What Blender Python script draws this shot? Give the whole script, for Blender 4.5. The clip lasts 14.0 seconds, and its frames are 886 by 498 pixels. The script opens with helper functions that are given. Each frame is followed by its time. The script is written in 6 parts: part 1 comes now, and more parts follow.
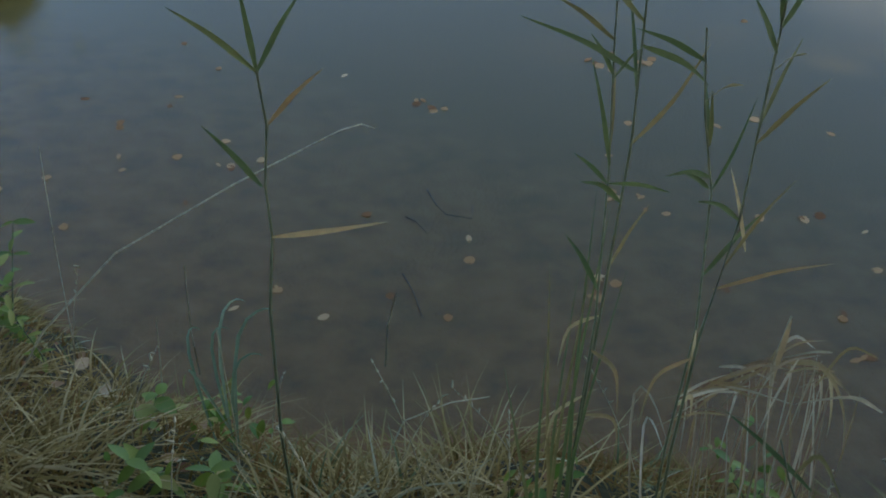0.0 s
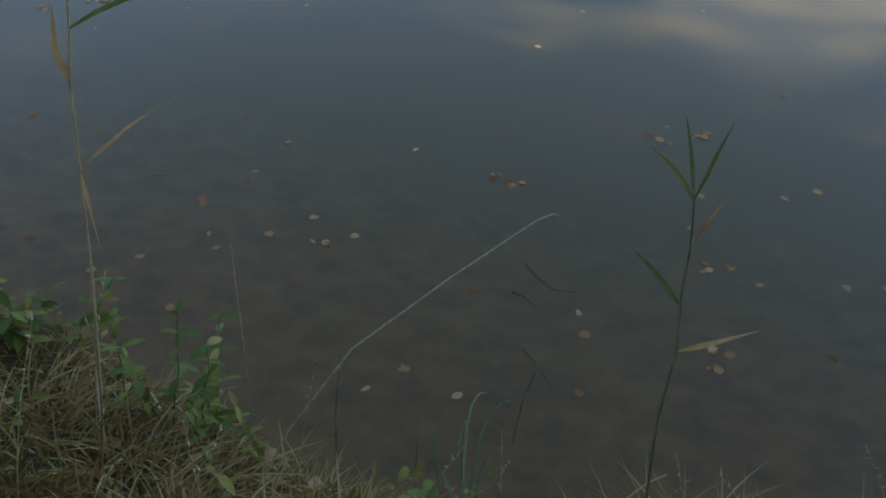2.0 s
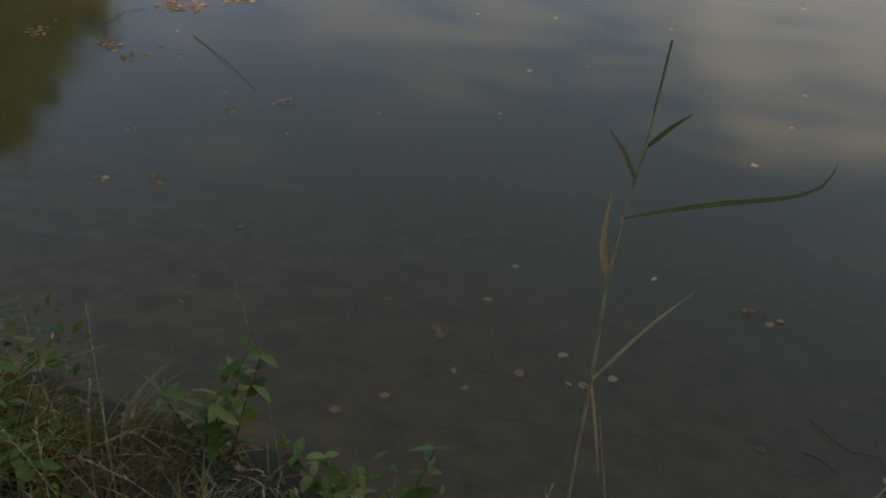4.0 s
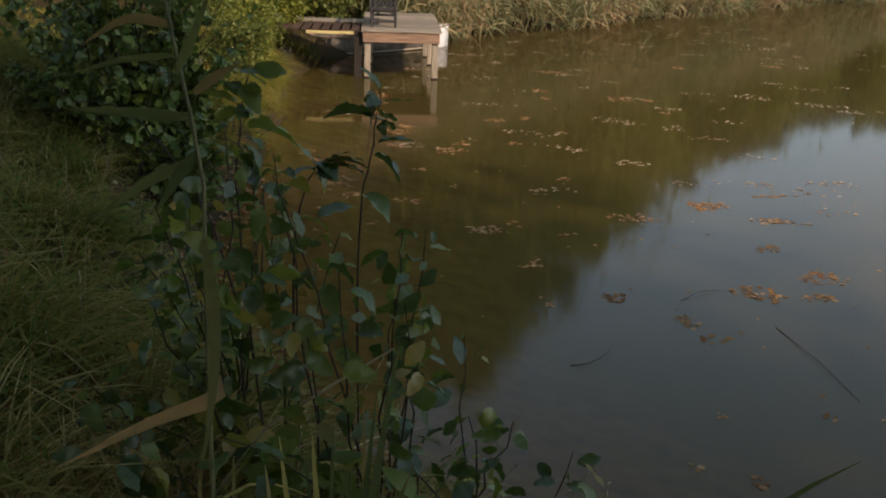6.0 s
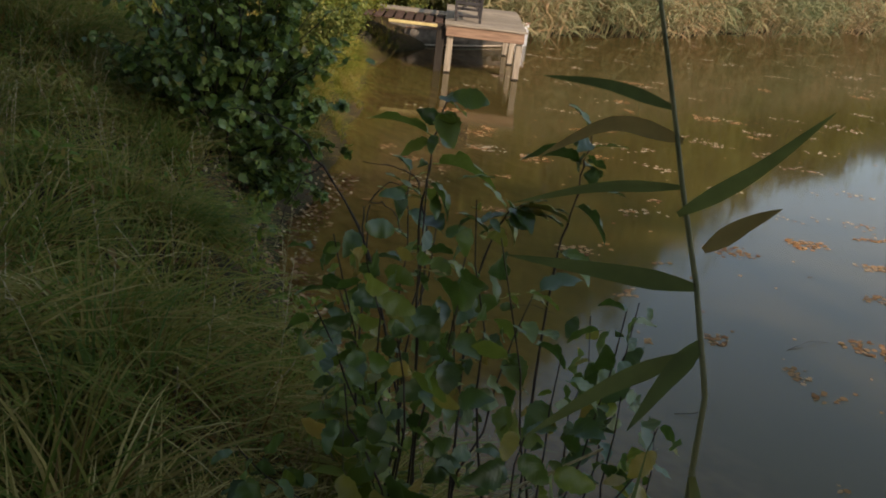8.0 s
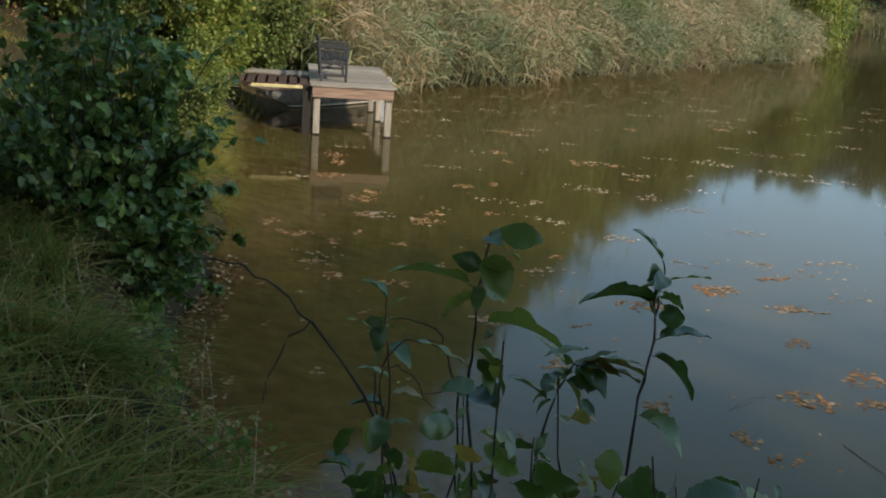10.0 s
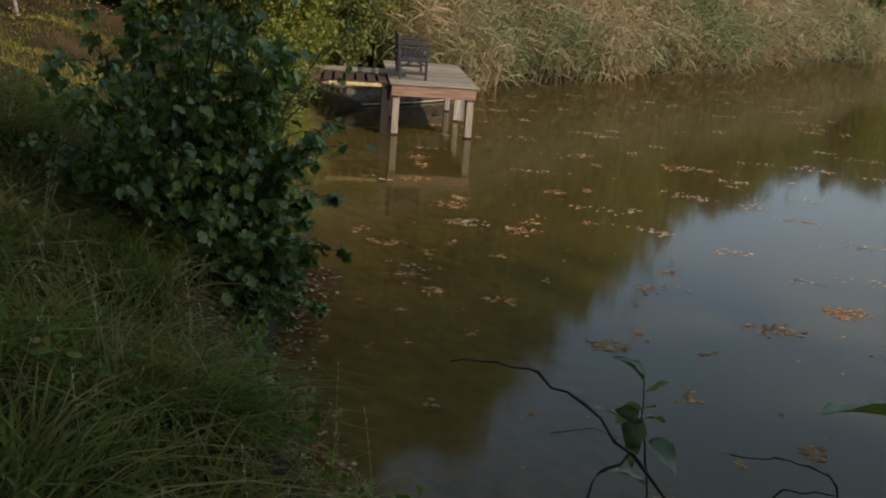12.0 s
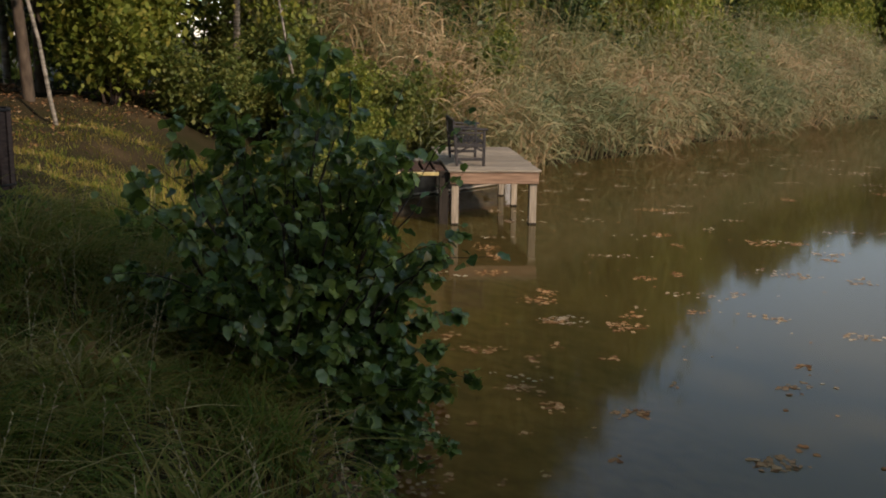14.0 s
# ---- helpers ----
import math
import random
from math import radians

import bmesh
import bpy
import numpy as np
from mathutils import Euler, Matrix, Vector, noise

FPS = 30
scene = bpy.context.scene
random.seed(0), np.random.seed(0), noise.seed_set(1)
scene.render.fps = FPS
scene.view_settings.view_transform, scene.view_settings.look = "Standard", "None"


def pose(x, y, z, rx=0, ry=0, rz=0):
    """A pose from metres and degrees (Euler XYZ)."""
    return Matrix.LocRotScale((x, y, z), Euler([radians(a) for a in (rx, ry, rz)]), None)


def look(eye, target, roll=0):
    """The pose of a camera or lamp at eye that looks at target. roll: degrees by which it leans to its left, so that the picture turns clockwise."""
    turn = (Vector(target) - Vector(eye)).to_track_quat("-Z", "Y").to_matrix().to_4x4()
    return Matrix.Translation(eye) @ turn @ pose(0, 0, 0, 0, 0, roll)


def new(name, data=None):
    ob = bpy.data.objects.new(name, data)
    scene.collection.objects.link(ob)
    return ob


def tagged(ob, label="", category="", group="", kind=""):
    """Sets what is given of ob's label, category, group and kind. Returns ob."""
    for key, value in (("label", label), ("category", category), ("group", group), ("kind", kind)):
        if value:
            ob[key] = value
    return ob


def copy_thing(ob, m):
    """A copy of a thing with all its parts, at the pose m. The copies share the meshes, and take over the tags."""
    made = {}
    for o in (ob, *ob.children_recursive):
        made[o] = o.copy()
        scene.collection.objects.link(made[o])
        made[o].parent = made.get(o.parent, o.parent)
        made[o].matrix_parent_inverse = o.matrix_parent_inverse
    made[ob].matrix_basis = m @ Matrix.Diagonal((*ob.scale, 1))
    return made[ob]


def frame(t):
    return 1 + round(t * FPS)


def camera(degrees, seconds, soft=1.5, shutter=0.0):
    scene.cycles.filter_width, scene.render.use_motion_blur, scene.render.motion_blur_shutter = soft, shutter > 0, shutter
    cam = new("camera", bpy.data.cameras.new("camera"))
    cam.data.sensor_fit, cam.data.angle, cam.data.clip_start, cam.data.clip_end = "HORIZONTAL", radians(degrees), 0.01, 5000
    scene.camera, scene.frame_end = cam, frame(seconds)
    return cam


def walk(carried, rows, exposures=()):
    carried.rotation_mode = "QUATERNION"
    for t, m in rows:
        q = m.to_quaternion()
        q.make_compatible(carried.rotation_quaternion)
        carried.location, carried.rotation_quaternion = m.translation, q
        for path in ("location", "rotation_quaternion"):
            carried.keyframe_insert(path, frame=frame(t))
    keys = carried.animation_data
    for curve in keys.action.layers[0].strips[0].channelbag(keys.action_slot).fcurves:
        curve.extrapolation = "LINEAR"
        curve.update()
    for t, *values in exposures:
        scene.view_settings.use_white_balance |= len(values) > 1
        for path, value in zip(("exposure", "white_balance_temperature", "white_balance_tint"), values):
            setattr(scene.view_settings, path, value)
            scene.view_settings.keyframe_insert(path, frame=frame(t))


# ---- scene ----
cam = camera(46.7, 14.0, soft=1.9)
PATH = [
    (0.0, (2.137, -0.547, 3.425), (2.364, 0.967, 2.139), -1.48),
    (0.5, (1.842, -0.718, 3.604), (2.165, 0.828, 2.376), 0.59),
    (1.0, (1.579, -0.675, 3.658), (1.879, 0.865, 2.418), 0.05),
    (1.5, (1.302, -0.511, 3.639), (1.629, 1.040, 2.419), 1.06),
    (2.0, (1.057, -0.311, 3.607), (1.479, 1.222, 2.394), 2.02),
    (2.5, (0.827, -0.108, 3.653), (1.249, 1.417, 2.429), 3.02),
    (3.0, (0.650, 0.027, 3.688), (1.080, 1.565, 2.485), 2.37),
    (3.2, (0.547, 0.089, 3.697), (0.977, 1.629, 2.495), 2.32),
    (5.3, (-0.862, 1.137, 3.210), (-0.986, 2.971, 2.421), 2.88),
    (5.5, (-0.946, 1.131, 3.233), (-1.189, 2.967, 2.476), 2.60),
    (5.8, (-1.053, 1.117, 3.325), (-1.452, 2.964, 2.670), 1.33),
    (6.0, (-1.243, 1.188, 3.242), (-1.687, 3.035, 2.616), 2.09),
    (6.5, (-1.385, 1.274, 3.288), (-1.870, 3.081, 2.582), 4.15),
    (7.0, (-1.454, 1.343, 3.285), (-1.928, 3.166, 2.613), 4.46),
    (7.5, (-1.612, 1.442, 3.266), (-2.063, 3.255, 2.552), 6.12),
    (8.0, (-1.863, 1.562, 3.256), (-2.376, 3.383, 2.609), 6.90),
    (8.2, (-1.961, 1.599, 3.262), (-2.438, 3.435, 2.629), 6.85),
    (10.3, (-2.585, 2.275, 3.308), (-2.813, 4.198, 2.808), 3.84),
    (10.5, (-2.653, 2.349, 3.330), (-2.861, 4.280, 2.851), 3.67),
    (11.0, (-2.800, 2.491, 3.313), (-3.093, 4.396, 2.779), 2.42),
    (11.5, (-2.965, 2.661, 3.265), (-3.296, 4.549, 2.693), 2.97),
    (12.0, (-3.206, 2.848, 3.224), (-3.562, 4.737, 2.673), 4.37),
    (12.5, (-3.510, 3.050, 3.233), (-3.834, 4.958, 2.731), 1.04),
    (13.0, (-3.673, 3.186, 3.259), (-4.024, 5.087, 2.747), 1.18),
    (13.5, (-3.940, 3.421, 3.181), (-4.310, 5.333, 2.723), 1.72),
    (14.0, (-4.264, 3.815, 3.171), (-4.669, 5.730, 2.766), 0.67),
]
walk(cam, [(t, look(eye, target, roll)) for t, eye, target, roll in PATH],
     exposures=[(0, 2.02, 5800, 16), (1.0, 1.72, 5980, 17), (3.2, 1.48, 6200, 20), (5.3, 0.62, 7300, 21), (8.2, 0.99, 7350, 19), (10.3, 0.88, 5980, 7), (11.2, 0.57, 6400, 13), (14, 0.48, 7150, 19)])

# ---------------------------------------------------------------- light
SUN_AZ, SUN_EL = radians(125), radians(35)   # clockwise from +y, and above the horizon
world = bpy.data.worlds.new("sky")
scene.world = world
world.use_nodes = True


def build_sky():
    nt = world.node_tree
    nt.nodes.clear()
    out = nt.nodes.new("ShaderNodeOutputWorld")
    bg = nt.nodes.new("ShaderNodeBackground")
    sky = nt.nodes.new("ShaderNodeTexSky")
    sky.sky_type = "NISHITA"
    sky.sun_disc = False
    sky.sun_elevation, sky.sun_rotation = SUN_EL, SUN_AZ
    sky.air_density, sky.dust_density, sky.ozone_density = 0.85, 0.3, 1.5
    tc = nt.nodes.new("ShaderNodeTexCoord")
    mp = nt.nodes.new("ShaderNodeMapping")
    mp.inputs["Scale"].default_value = (1.0, 1.0, 2.2)
    mp.inputs["Location"].default_value = (0.35, 0.1, 0.2)
    nz = nt.nodes.new("ShaderNodeTexNoise")
    nz.inputs["Scale"].default_value = 2.4
    nz.inputs["Detail"].default_value = 3.0
    nz.inputs["Roughness"].default_value = 0.5
    ramp = nt.nodes.new("ShaderNodeValToRGB")
    ramp.color_ramp.elements[0].position = 0.46
    ramp.color_ramp.elements[1].position = 0.8
    mix = nt.nodes.new("ShaderNodeMix")
    mix.data_type = "RGBA"
    mix.inputs[7].default_value = (3.7, 4.15, 4.3, 1)
    bg.inputs["Strength"].default_value = 0.15
    nt.links.new(tc.outputs["Generated"], mp.inputs["Vector"])
    nt.links.new(mp.outputs["Vector"], nz.inputs["Vector"])
    sep, drop = nt.nodes.new("ShaderNodeSeparateXYZ"), nt.nodes.new("ShaderNodeMath")
    drop.operation = "MULTIPLY_ADD"
    drop.inputs[1].default_value, drop.inputs[2].default_value = -0.8, 0.2
    add = nt.nodes.new("ShaderNodeMath")
    nt.links.new(tc.outputs["Generated"], sep.inputs["Vector"])
    nt.links.new(sep.outputs["Z"], drop.inputs[0])
    nt.links.new(drop.outputs["Value"], add.inputs[0])
    nt.links.new(nz.outputs["Fac"], add.inputs[1])
    nt.links.new(add.outputs["Value"], ramp.inputs["Fac"])
    # two soft clouds that the pond mirrors: bearing, height, inner and outer radius in degrees, thickness
    cover = nt.nodes.new("ShaderNodeMath")
    cover.operation = "MULTIPLY"
    cover.inputs[1].default_value = 0.06
    nt.links.new(ramp.outputs["Color"], cover.inputs[0])
    last = cover.outputs["Value"]
    edge = nt.nodes.new("ShaderNodeMath")
    edge.operation = "MULTIPLY_ADD"
    edge.inputs[1].default_value, edge.inputs[2].default_value = 0.003, -0.0015
    puff = nt.nodes.new("ShaderNodeTexNoise")
    puff.inputs["Scale"].default_value, puff.inputs["Detail"].default_value = 9.0, 3.0
    nt.links.new(tc.outputs["Generated"], puff.inputs["Vector"])
    nt.links.new(puff.outputs["Fac"], edge.inputs[0])
    for az, el, inner, outer, thick in ((34, 18.5, 6, 8.8, 0.7), (12, 13.5, 0.5, 6.5, 0.2)):
        az, el = radians(az), radians(el)
        dot, wob, rise = nt.nodes.new("ShaderNodeVectorMath"), nt.nodes.new("ShaderNodeMath"), nt.nodes.new("ShaderNodeMapRange")
        dot.operation, rise.interpolation_type = "DOT_PRODUCT", "SMOOTHSTEP"
        dot.inputs[1].default_value = (math.sin(az) * math.cos(el), math.cos(az) * math.cos(el), math.sin(el))
        for sock, val in (("From Min", math.cos(radians(outer))), ("From Max", math.cos(radians(inner))), ("To Max", thick)):
            rise.inputs[sock].default_value = val
        most = nt.nodes.new("ShaderNodeMath")
        most.operation = "MAXIMUM"
        nt.links.new(tc.outputs["Generated"], dot.inputs[0])
        nt.links.new(dot.outputs["Value"], wob.inputs[0])
        nt.links.new(edge.outputs["Value"], wob.inputs[1])
        nt.links.new(wob.outputs["Value"], rise.inputs["Value"])
        nt.links.new(rise.outputs["Result"], most.inputs[0])
        nt.links.new(last, most.inputs[1])
        last = most.outputs["Value"]
    nt.links.new(last, mix.inputs[0])
    haze = nt.nodes.new("ShaderNodeHueSaturation")     # thin high haze takes some blue away
    haze.inputs["Hue"].default_value = 0.477
    haze.inputs["Saturation"].default_value = 0.85
    nt.links.new(sky.outputs["Color"], haze.inputs["Color"])
    nt.links.new(haze.outputs["Color"], mix.inputs[6])
    nt.links.new(mix.outputs[2], bg.inputs["Color"])
    nt.links.new(bg.outputs["Background"], out.inputs["Surface"])


build_sky()
sun = new("sun", bpy.data.lights.new("sun", "SUN"))
sun.data.energy, sun.data.angle, sun.data.color = 3.0, radians(1.5), (1.0, 0.85, 0.66)
sun.matrix_world = look((0, 0, 0), (-math.sin(SUN_AZ) * math.cos(SUN_EL), -math.cos(SUN_AZ) * math.cos(SUN_EL), -math.sin(SUN_EL)))

# ---------------------------------------------------------------- materials


def material(name, rough=0.8, spec=0.3):
    m = bpy.data.materials.new(name)
    m.use_nodes = True
    nt = m.node_tree
    b = nt.nodes["Principled BSDF"]
    b.inputs["Roughness"].default_value = rough
    b.inputs["Specular IOR Level"].default_value = spec
    return m, nt, b


def ramp_of(nt, stops):
    r = nt.nodes.new("ShaderNodeValToRGB")
    e = r.color_ramp.elements
    while len(e) < len(stops):
        e.new(0.5)
    for el, (p, c) in zip(e, stops):
        el.position, el.color = p, (*c, 1)
    return r


def noise_of(nt, scale, detail=4.0, rough=0.55, coord="Object"):
    tc = nt.nodes.new("ShaderNodeTexCoord")
    n = nt.nodes.new("ShaderNodeTexNoise")
    n.inputs["Scale"].default_value, n.inputs["Detail"].default_value, n.inputs["Roughness"].default_value = scale, detail, rough
    nt.links.new(tc.outputs[coord], n.inputs["Vector"])
    return n


def bump_of(nt, b, height, strength, distance):
    bp = nt.nodes.new("ShaderNodeBump")
    bp.inputs["Strength"].default_value, bp.inputs["Distance"].default_value = strength, distance
    nt.links.new(height, bp.inputs["Height"])
    nt.links.new(bp.outputs["Normal"], b.inputs["Normal"])
    return bp


def leafy(name, stops, rough=0.5, trans=0.35, island=True, patch=0.0, spec=0.4, grain=1.6):
    """Thin leaf or blade: colour differs from piece to piece; some light passes through."""
    m, nt, b = material(name, rough, spec)
    if island:
        g = nt.nodes.new("ShaderNodeNewGeometry")
        rnd = g.outputs["Random Per Island"]
    else:
        g = nt.nodes.new("ShaderNodeObjectInfo")
        rnd = g.outputs["Random"]
    r = ramp_of(nt, stops)
    if patch:
        # whole tufts lean towards green or straw
        pn = noise_of(nt, grain, 3.0, 0.6)
        pm, pa = nt.nodes.new("ShaderNodeMapRange"), nt.nodes.new("ShaderNodeMix")
        pm.inputs["From Min"].default_value, pm.inputs["From Max"].default_value = 0.3, 0.7
        pa.inputs[0].default_value = patch
        nt.links.new(pn.outputs["Fac"], pm.inputs["Value"])
        nt.links.new(rnd, pa.inputs[2])
        nt.links.new(pm.outputs["Result"], pa.inputs[3])
        rnd = pa.outputs[0]
    nt.links.new(rnd, r.inputs["Fac"])
    n = noise_of(nt, 45.0, 3.0)
    hsv = nt.nodes.new("ShaderNodeHueSaturation")
    mr = nt.nodes.new("ShaderNodeMapRange")
    mr.inputs["To Min"].default_value, mr.inputs["To Max"].default_value = 0.7, 1.3
    nt.links.new(n.outputs["Fac"], mr.inputs["Value"])
    nt.links.new(mr.outputs["Result"], hsv.inputs["Value"])
    nt.links.new(r.outputs["Color"], hsv.inputs["Color"])
    nt.links.new(hsv.outputs["Color"], b.inputs["Base Color"])
    if trans:
        t = nt.nodes.new("ShaderNodeBsdfTranslucent")
        nt.links.new(hsv.outputs["Color"], t.inputs["Color"])
        mx = nt.nodes.new("ShaderNodeMixShader")
        mx.inputs["Fac"].default_value = trans
        nt.links.new(b.outputs["BSDF"], mx.inputs[1])
        nt.links.new(t.outputs["BSDF"], mx.inputs[2])
        nt.links.new(mx.outputs["Shader"], nt.nodes["Material Output"].inputs["Surface"])
    return m


def woody(name, dark, light, scale=(6, 6, 40), rough=0.8, bump=0.4):
    m, nt, b = material(name, rough, 0.25)
    tc = nt.nodes.new("ShaderNodeTexCoord")
    mp = nt.nodes.new("ShaderNodeMapping")
    mp.inputs["Scale"].default_value = scale
    n = nt.nodes.new("ShaderNodeTexNoise")
    n.inputs["Scale"].default_value, n.inputs["Detail"].default_value = 1.0, 6.0
    nt.links.new(tc.outputs["Object"], mp.inputs["Vector"])
    nt.links.new(mp.outputs["Vector"], n.inputs["Vector"])
    r = ramp_of(nt, [(0.3, dark), (0.7, light)])
    nt.links.new(n.outputs["Fac"], r.inputs["Fac"])
    info = nt.nodes.new("ShaderNodeObjectInfo")
    mr = nt.nodes.new("ShaderNodeMapRange")
    mr.inputs["To Min"].default_value, mr.inputs["To Max"].default_value = 0.8, 1.15
    hsv = nt.nodes.new("ShaderNodeHueSaturation")
    nt.links.new(info.outputs["Random"], mr.inputs["Value"])
    nt.links.new(mr.outputs["Result"], hsv.inputs["Value"])
    nt.links.new(r.outputs["Color"], hsv.inputs["Color"])
    nt.links.new(hsv.outputs["Color"], b.inputs["Base Color"])
    bump_of(nt, b, n.outputs["Fac"], bump, 0.01)
    return m


def ground_material():
    m, nt, b = material("soil_and_litter", 0.95, 0.1)
    n1, n2 = noise_of(nt, 0.9, 5.0), noise_of(nt, 38.0, 4.0)
    r1 = ramp_of(nt, [(0.35, (0.03, 0.03, 0.012)), (0.55, (0.045, 0.036, 0.02)), (0.7, (0.075, 0.055, 0.03))])
    r2 = ramp_of(nt, [(0.3, (0.35, 0.3, 0.25)), (0.7, (1.0, 0.95, 0.85))])
    mx = nt.nodes.new("ShaderNodeMix")
    mx.data_type, mx.blend_type = "RGBA", "MULTIPLY"
    mx.inputs[0].default_value = 0.8
    nt.links.new(n1.outputs["Fac"], r1.inputs["Fac"])
    nt.links.new(n2.outputs["Fac"], r2.inputs["Fac"])
    nt.links.new(r1.outputs["Color"], mx.inputs[6])
    nt.links.new(r2.outputs["Color"], mx.inputs[7])
    geo = nt.nodes.new("ShaderNodeNewGeometry")
    sep = nt.nodes.new("ShaderNodeSeparateXYZ")
    mr = nt.nodes.new("ShaderNodeMapRange")
    mr.inputs["From Min"].default_value, mr.inputs["From Max"].default_value = -0.06, 0.0
    nt.links.new(geo.outputs["Position"], sep.inputs["Vector"])
    nt.links.new(sep.outputs["Z"], mr.inputs["Value"])
    n3 = noise_of(nt, 4.0, 4.0)
    r3 = ramp_of(nt, [(0.3, (0.17, 0.07, 0.03)), (0.55, (0.36, 0.17, 0.08)), (0.75, (0.46, 0.27, 0.14))])
    nt.links.new(n3.outputs["Fac"], r3.inputs["Fac"])
    wet = nt.nodes.new("ShaderNodeMix")
    wet.data_type = "RGBA"
    nt.links.new(mr.outputs["Result"], wet.inputs[0])
    # smooth silt covers the deeper bed
    deep, silt = nt.nodes.new("ShaderNodeMapRange"), nt.nodes.new("ShaderNodeMix")
    deep.inputs["From Min"].default_value, deep.inputs["From Max"].default_value = -0.3, -0.75
    silt.data_type = "RGBA"
    silt.inputs[7].default_value = (0.16, 0.125, 0.08, 1)
    nt.links.new(sep.outputs["Z"], deep.inputs["Value"])
    nt.links.new(deep.outputs["Result"], silt.inputs[0])
    nt.links.new(r3.outputs["Color"], silt.inputs[6])
    nt.links.new(silt.outputs[2], wet.inputs[6])
    nt.links.new(mx.outputs[2], wet.inputs[7])
    nt.links.new(wet.outputs[2], b.inputs["Base Color"])
    bump_of(nt, b, n2.outputs["Fac"], 0.4, 0.02)
    return m


def water_material():
    m = bpy.data.materials.new("pond_water")
    m.use_nodes = True
    nt = m.node_tree
    nt.nodes.clear()
    out = nt.nodes.new("ShaderNodeOutputMaterial")
    clear, murk, gloss = nt.nodes.new("ShaderNodeBsdfTransparent"), nt.nodes.new("ShaderNodeBsdfDiffuse"), nt.nodes.new("ShaderNodeBsdfGlossy")
    clear.inputs["Color"].default_value = (0.8, 0.66, 0.45, 1)
    murk.inputs["Color"].default_value = (0.165, 0.13, 0.043, 1)
    gloss.inputs["Roughness"].default_value = 0.055
    gloss.inputs["Color"].default_value = (0.79, 0.78, 0.78, 1)
    body, top = nt.nodes.new("ShaderNodeMixShader"), nt.nodes.new("ShaderNodeMixShader")
    body.inputs["Fac"].default_value = 0.33
    fr = nt.nodes.new("ShaderNodeFresnel")
    fr.inputs["IOR"].default_value = 1.33
    n = noise_of(nt, 1.1, 2.0)
    bp = nt.nodes.new("ShaderNodeBump")
    bp.inputs["Strength"].default_value, bp.inputs["Distance"].default_value = 0.005, 0.02
    nt.links.new(n.outputs["Fac"], bp.inputs["Height"])
    nt.links.new(bp.outputs["Normal"], gloss.inputs["Normal"])
    nt.links.new(bp.outputs["Normal"], fr.inputs["Normal"])
    nt.links.new(clear.outputs["BSDF"], body.inputs[1])
    nt.links.new(murk.outputs["BSDF"], body.inputs[2])
    nt.links.new(fr.outputs["Fac"], top.inputs["Fac"])
    nt.links.new(body.outputs["Shader"], top.inputs[1])
    nt.links.new(gloss.outputs["BSDF"], top.inputs[2])
    nt.links.new(top.outputs["Shader"], out.inputs["Surface"])
    return m


GROUND = ground_material()
WATER = water_material()
GRASS = leafy("meadow_grass", [(0.1, (0.052, 0.092, 0.012)), (0.4, (0.13, 0.165, 0.024)), (0.6, (0.23, 0.2, 0.042)), (0.8, (0.33, 0.24, 0.075)), (0.95, (0.54, 0.43, 0.2))], 0.55, 0.35, patch=0.45, spec=0.12)
GREY_GRASS = leafy("grey_green_grass", [(0.0, (0.09, 0.12, 0.045)), (0.5, (0.18, 0.2, 0.085)), (0.8, (0.3, 0.26, 0.13)), (1.0, (0.5, 0.46, 0.3))], 0.55, 0.3, spec=0.2)
GREY_BLADE = leafy("grey_green_blade", [(0.0, (0.16, 0.21, 0.12)), (1.0, (0.26, 0.31, 0.19))], 0.5, 0.3, island=False, spec=0.25)
EDGE_GRASS = leafy("pale_edge_grass", [(0.0, (0.17, 0.11, 0.03)), (0.45, (0.3, 0.2, 0.065)), (1.0, (0.48, 0.35, 0.17))], 0.65, 0.25, spec=0.08)
DRY_GRASS = leafy("dry_grass", [(0.0, (0.085, 0.04, 0.014)), (0.3, (0.22, 0.118, 0.033)), (0.55, (0.12, 0.085, 0.02)), (0.75, (0.29, 0.195, 0.06)), (1.0, (0.47, 0.355, 0.17))], 0.7, 0.3, patch=0.3, spec=0.05)
YELLOW_GRASS = leafy("yellow_withered_grass", [(0.0, (0.16, 0.09, 0.025)), (0.4, (0.42, 0.3, 0.08)), (1.0, (0.66, 0.52, 0.22))], 0.6, 0.35, spec=0.1)
YELLOW_BLADE = leafy("yellow_withered_blade", [(0.0, (0.34, 0.25, 0.07)), (0.5, (0.5, 0.42, 0.13)), (1.0, (0.62, 0.5, 0.24))], 0.6, 0.35, island=False, spec=0.15)
REED_LEAF = leafy("reed_blades", [(0.12, (0.115, 0.155, 0.075)), (0.38, (0.205, 0.225, 0.115)), (0.55, (0.31, 0.27, 0.145)), (0.75, (0.38, 0.25, 0.14)), (1.0, (0.6, 0.5, 0.33))], 0.6, 0.3, patch=0.55, spec=0.15, grain=0.35)
REED_GREEN = leafy("green_reed_leaf", [(0.0, (0.07, 0.1, 0.03)), (0.7, (0.12, 0.14, 0.042)), (0.88, (0.22, 0.16, 0.055)), (1.0, (0.32, 0.22, 0.08))], 0.5, 0.35, island=False, spec=0.25)
PALE_STRAW = leafy("pale_withered_blade", [(0.0, (0.26, 0.18, 0.1)), (0.5, (0.46, 0.35, 0.21)), (1.0, (0.62, 0.52, 0.36))], 0.75, 0.2, island=False, spec=0.08)
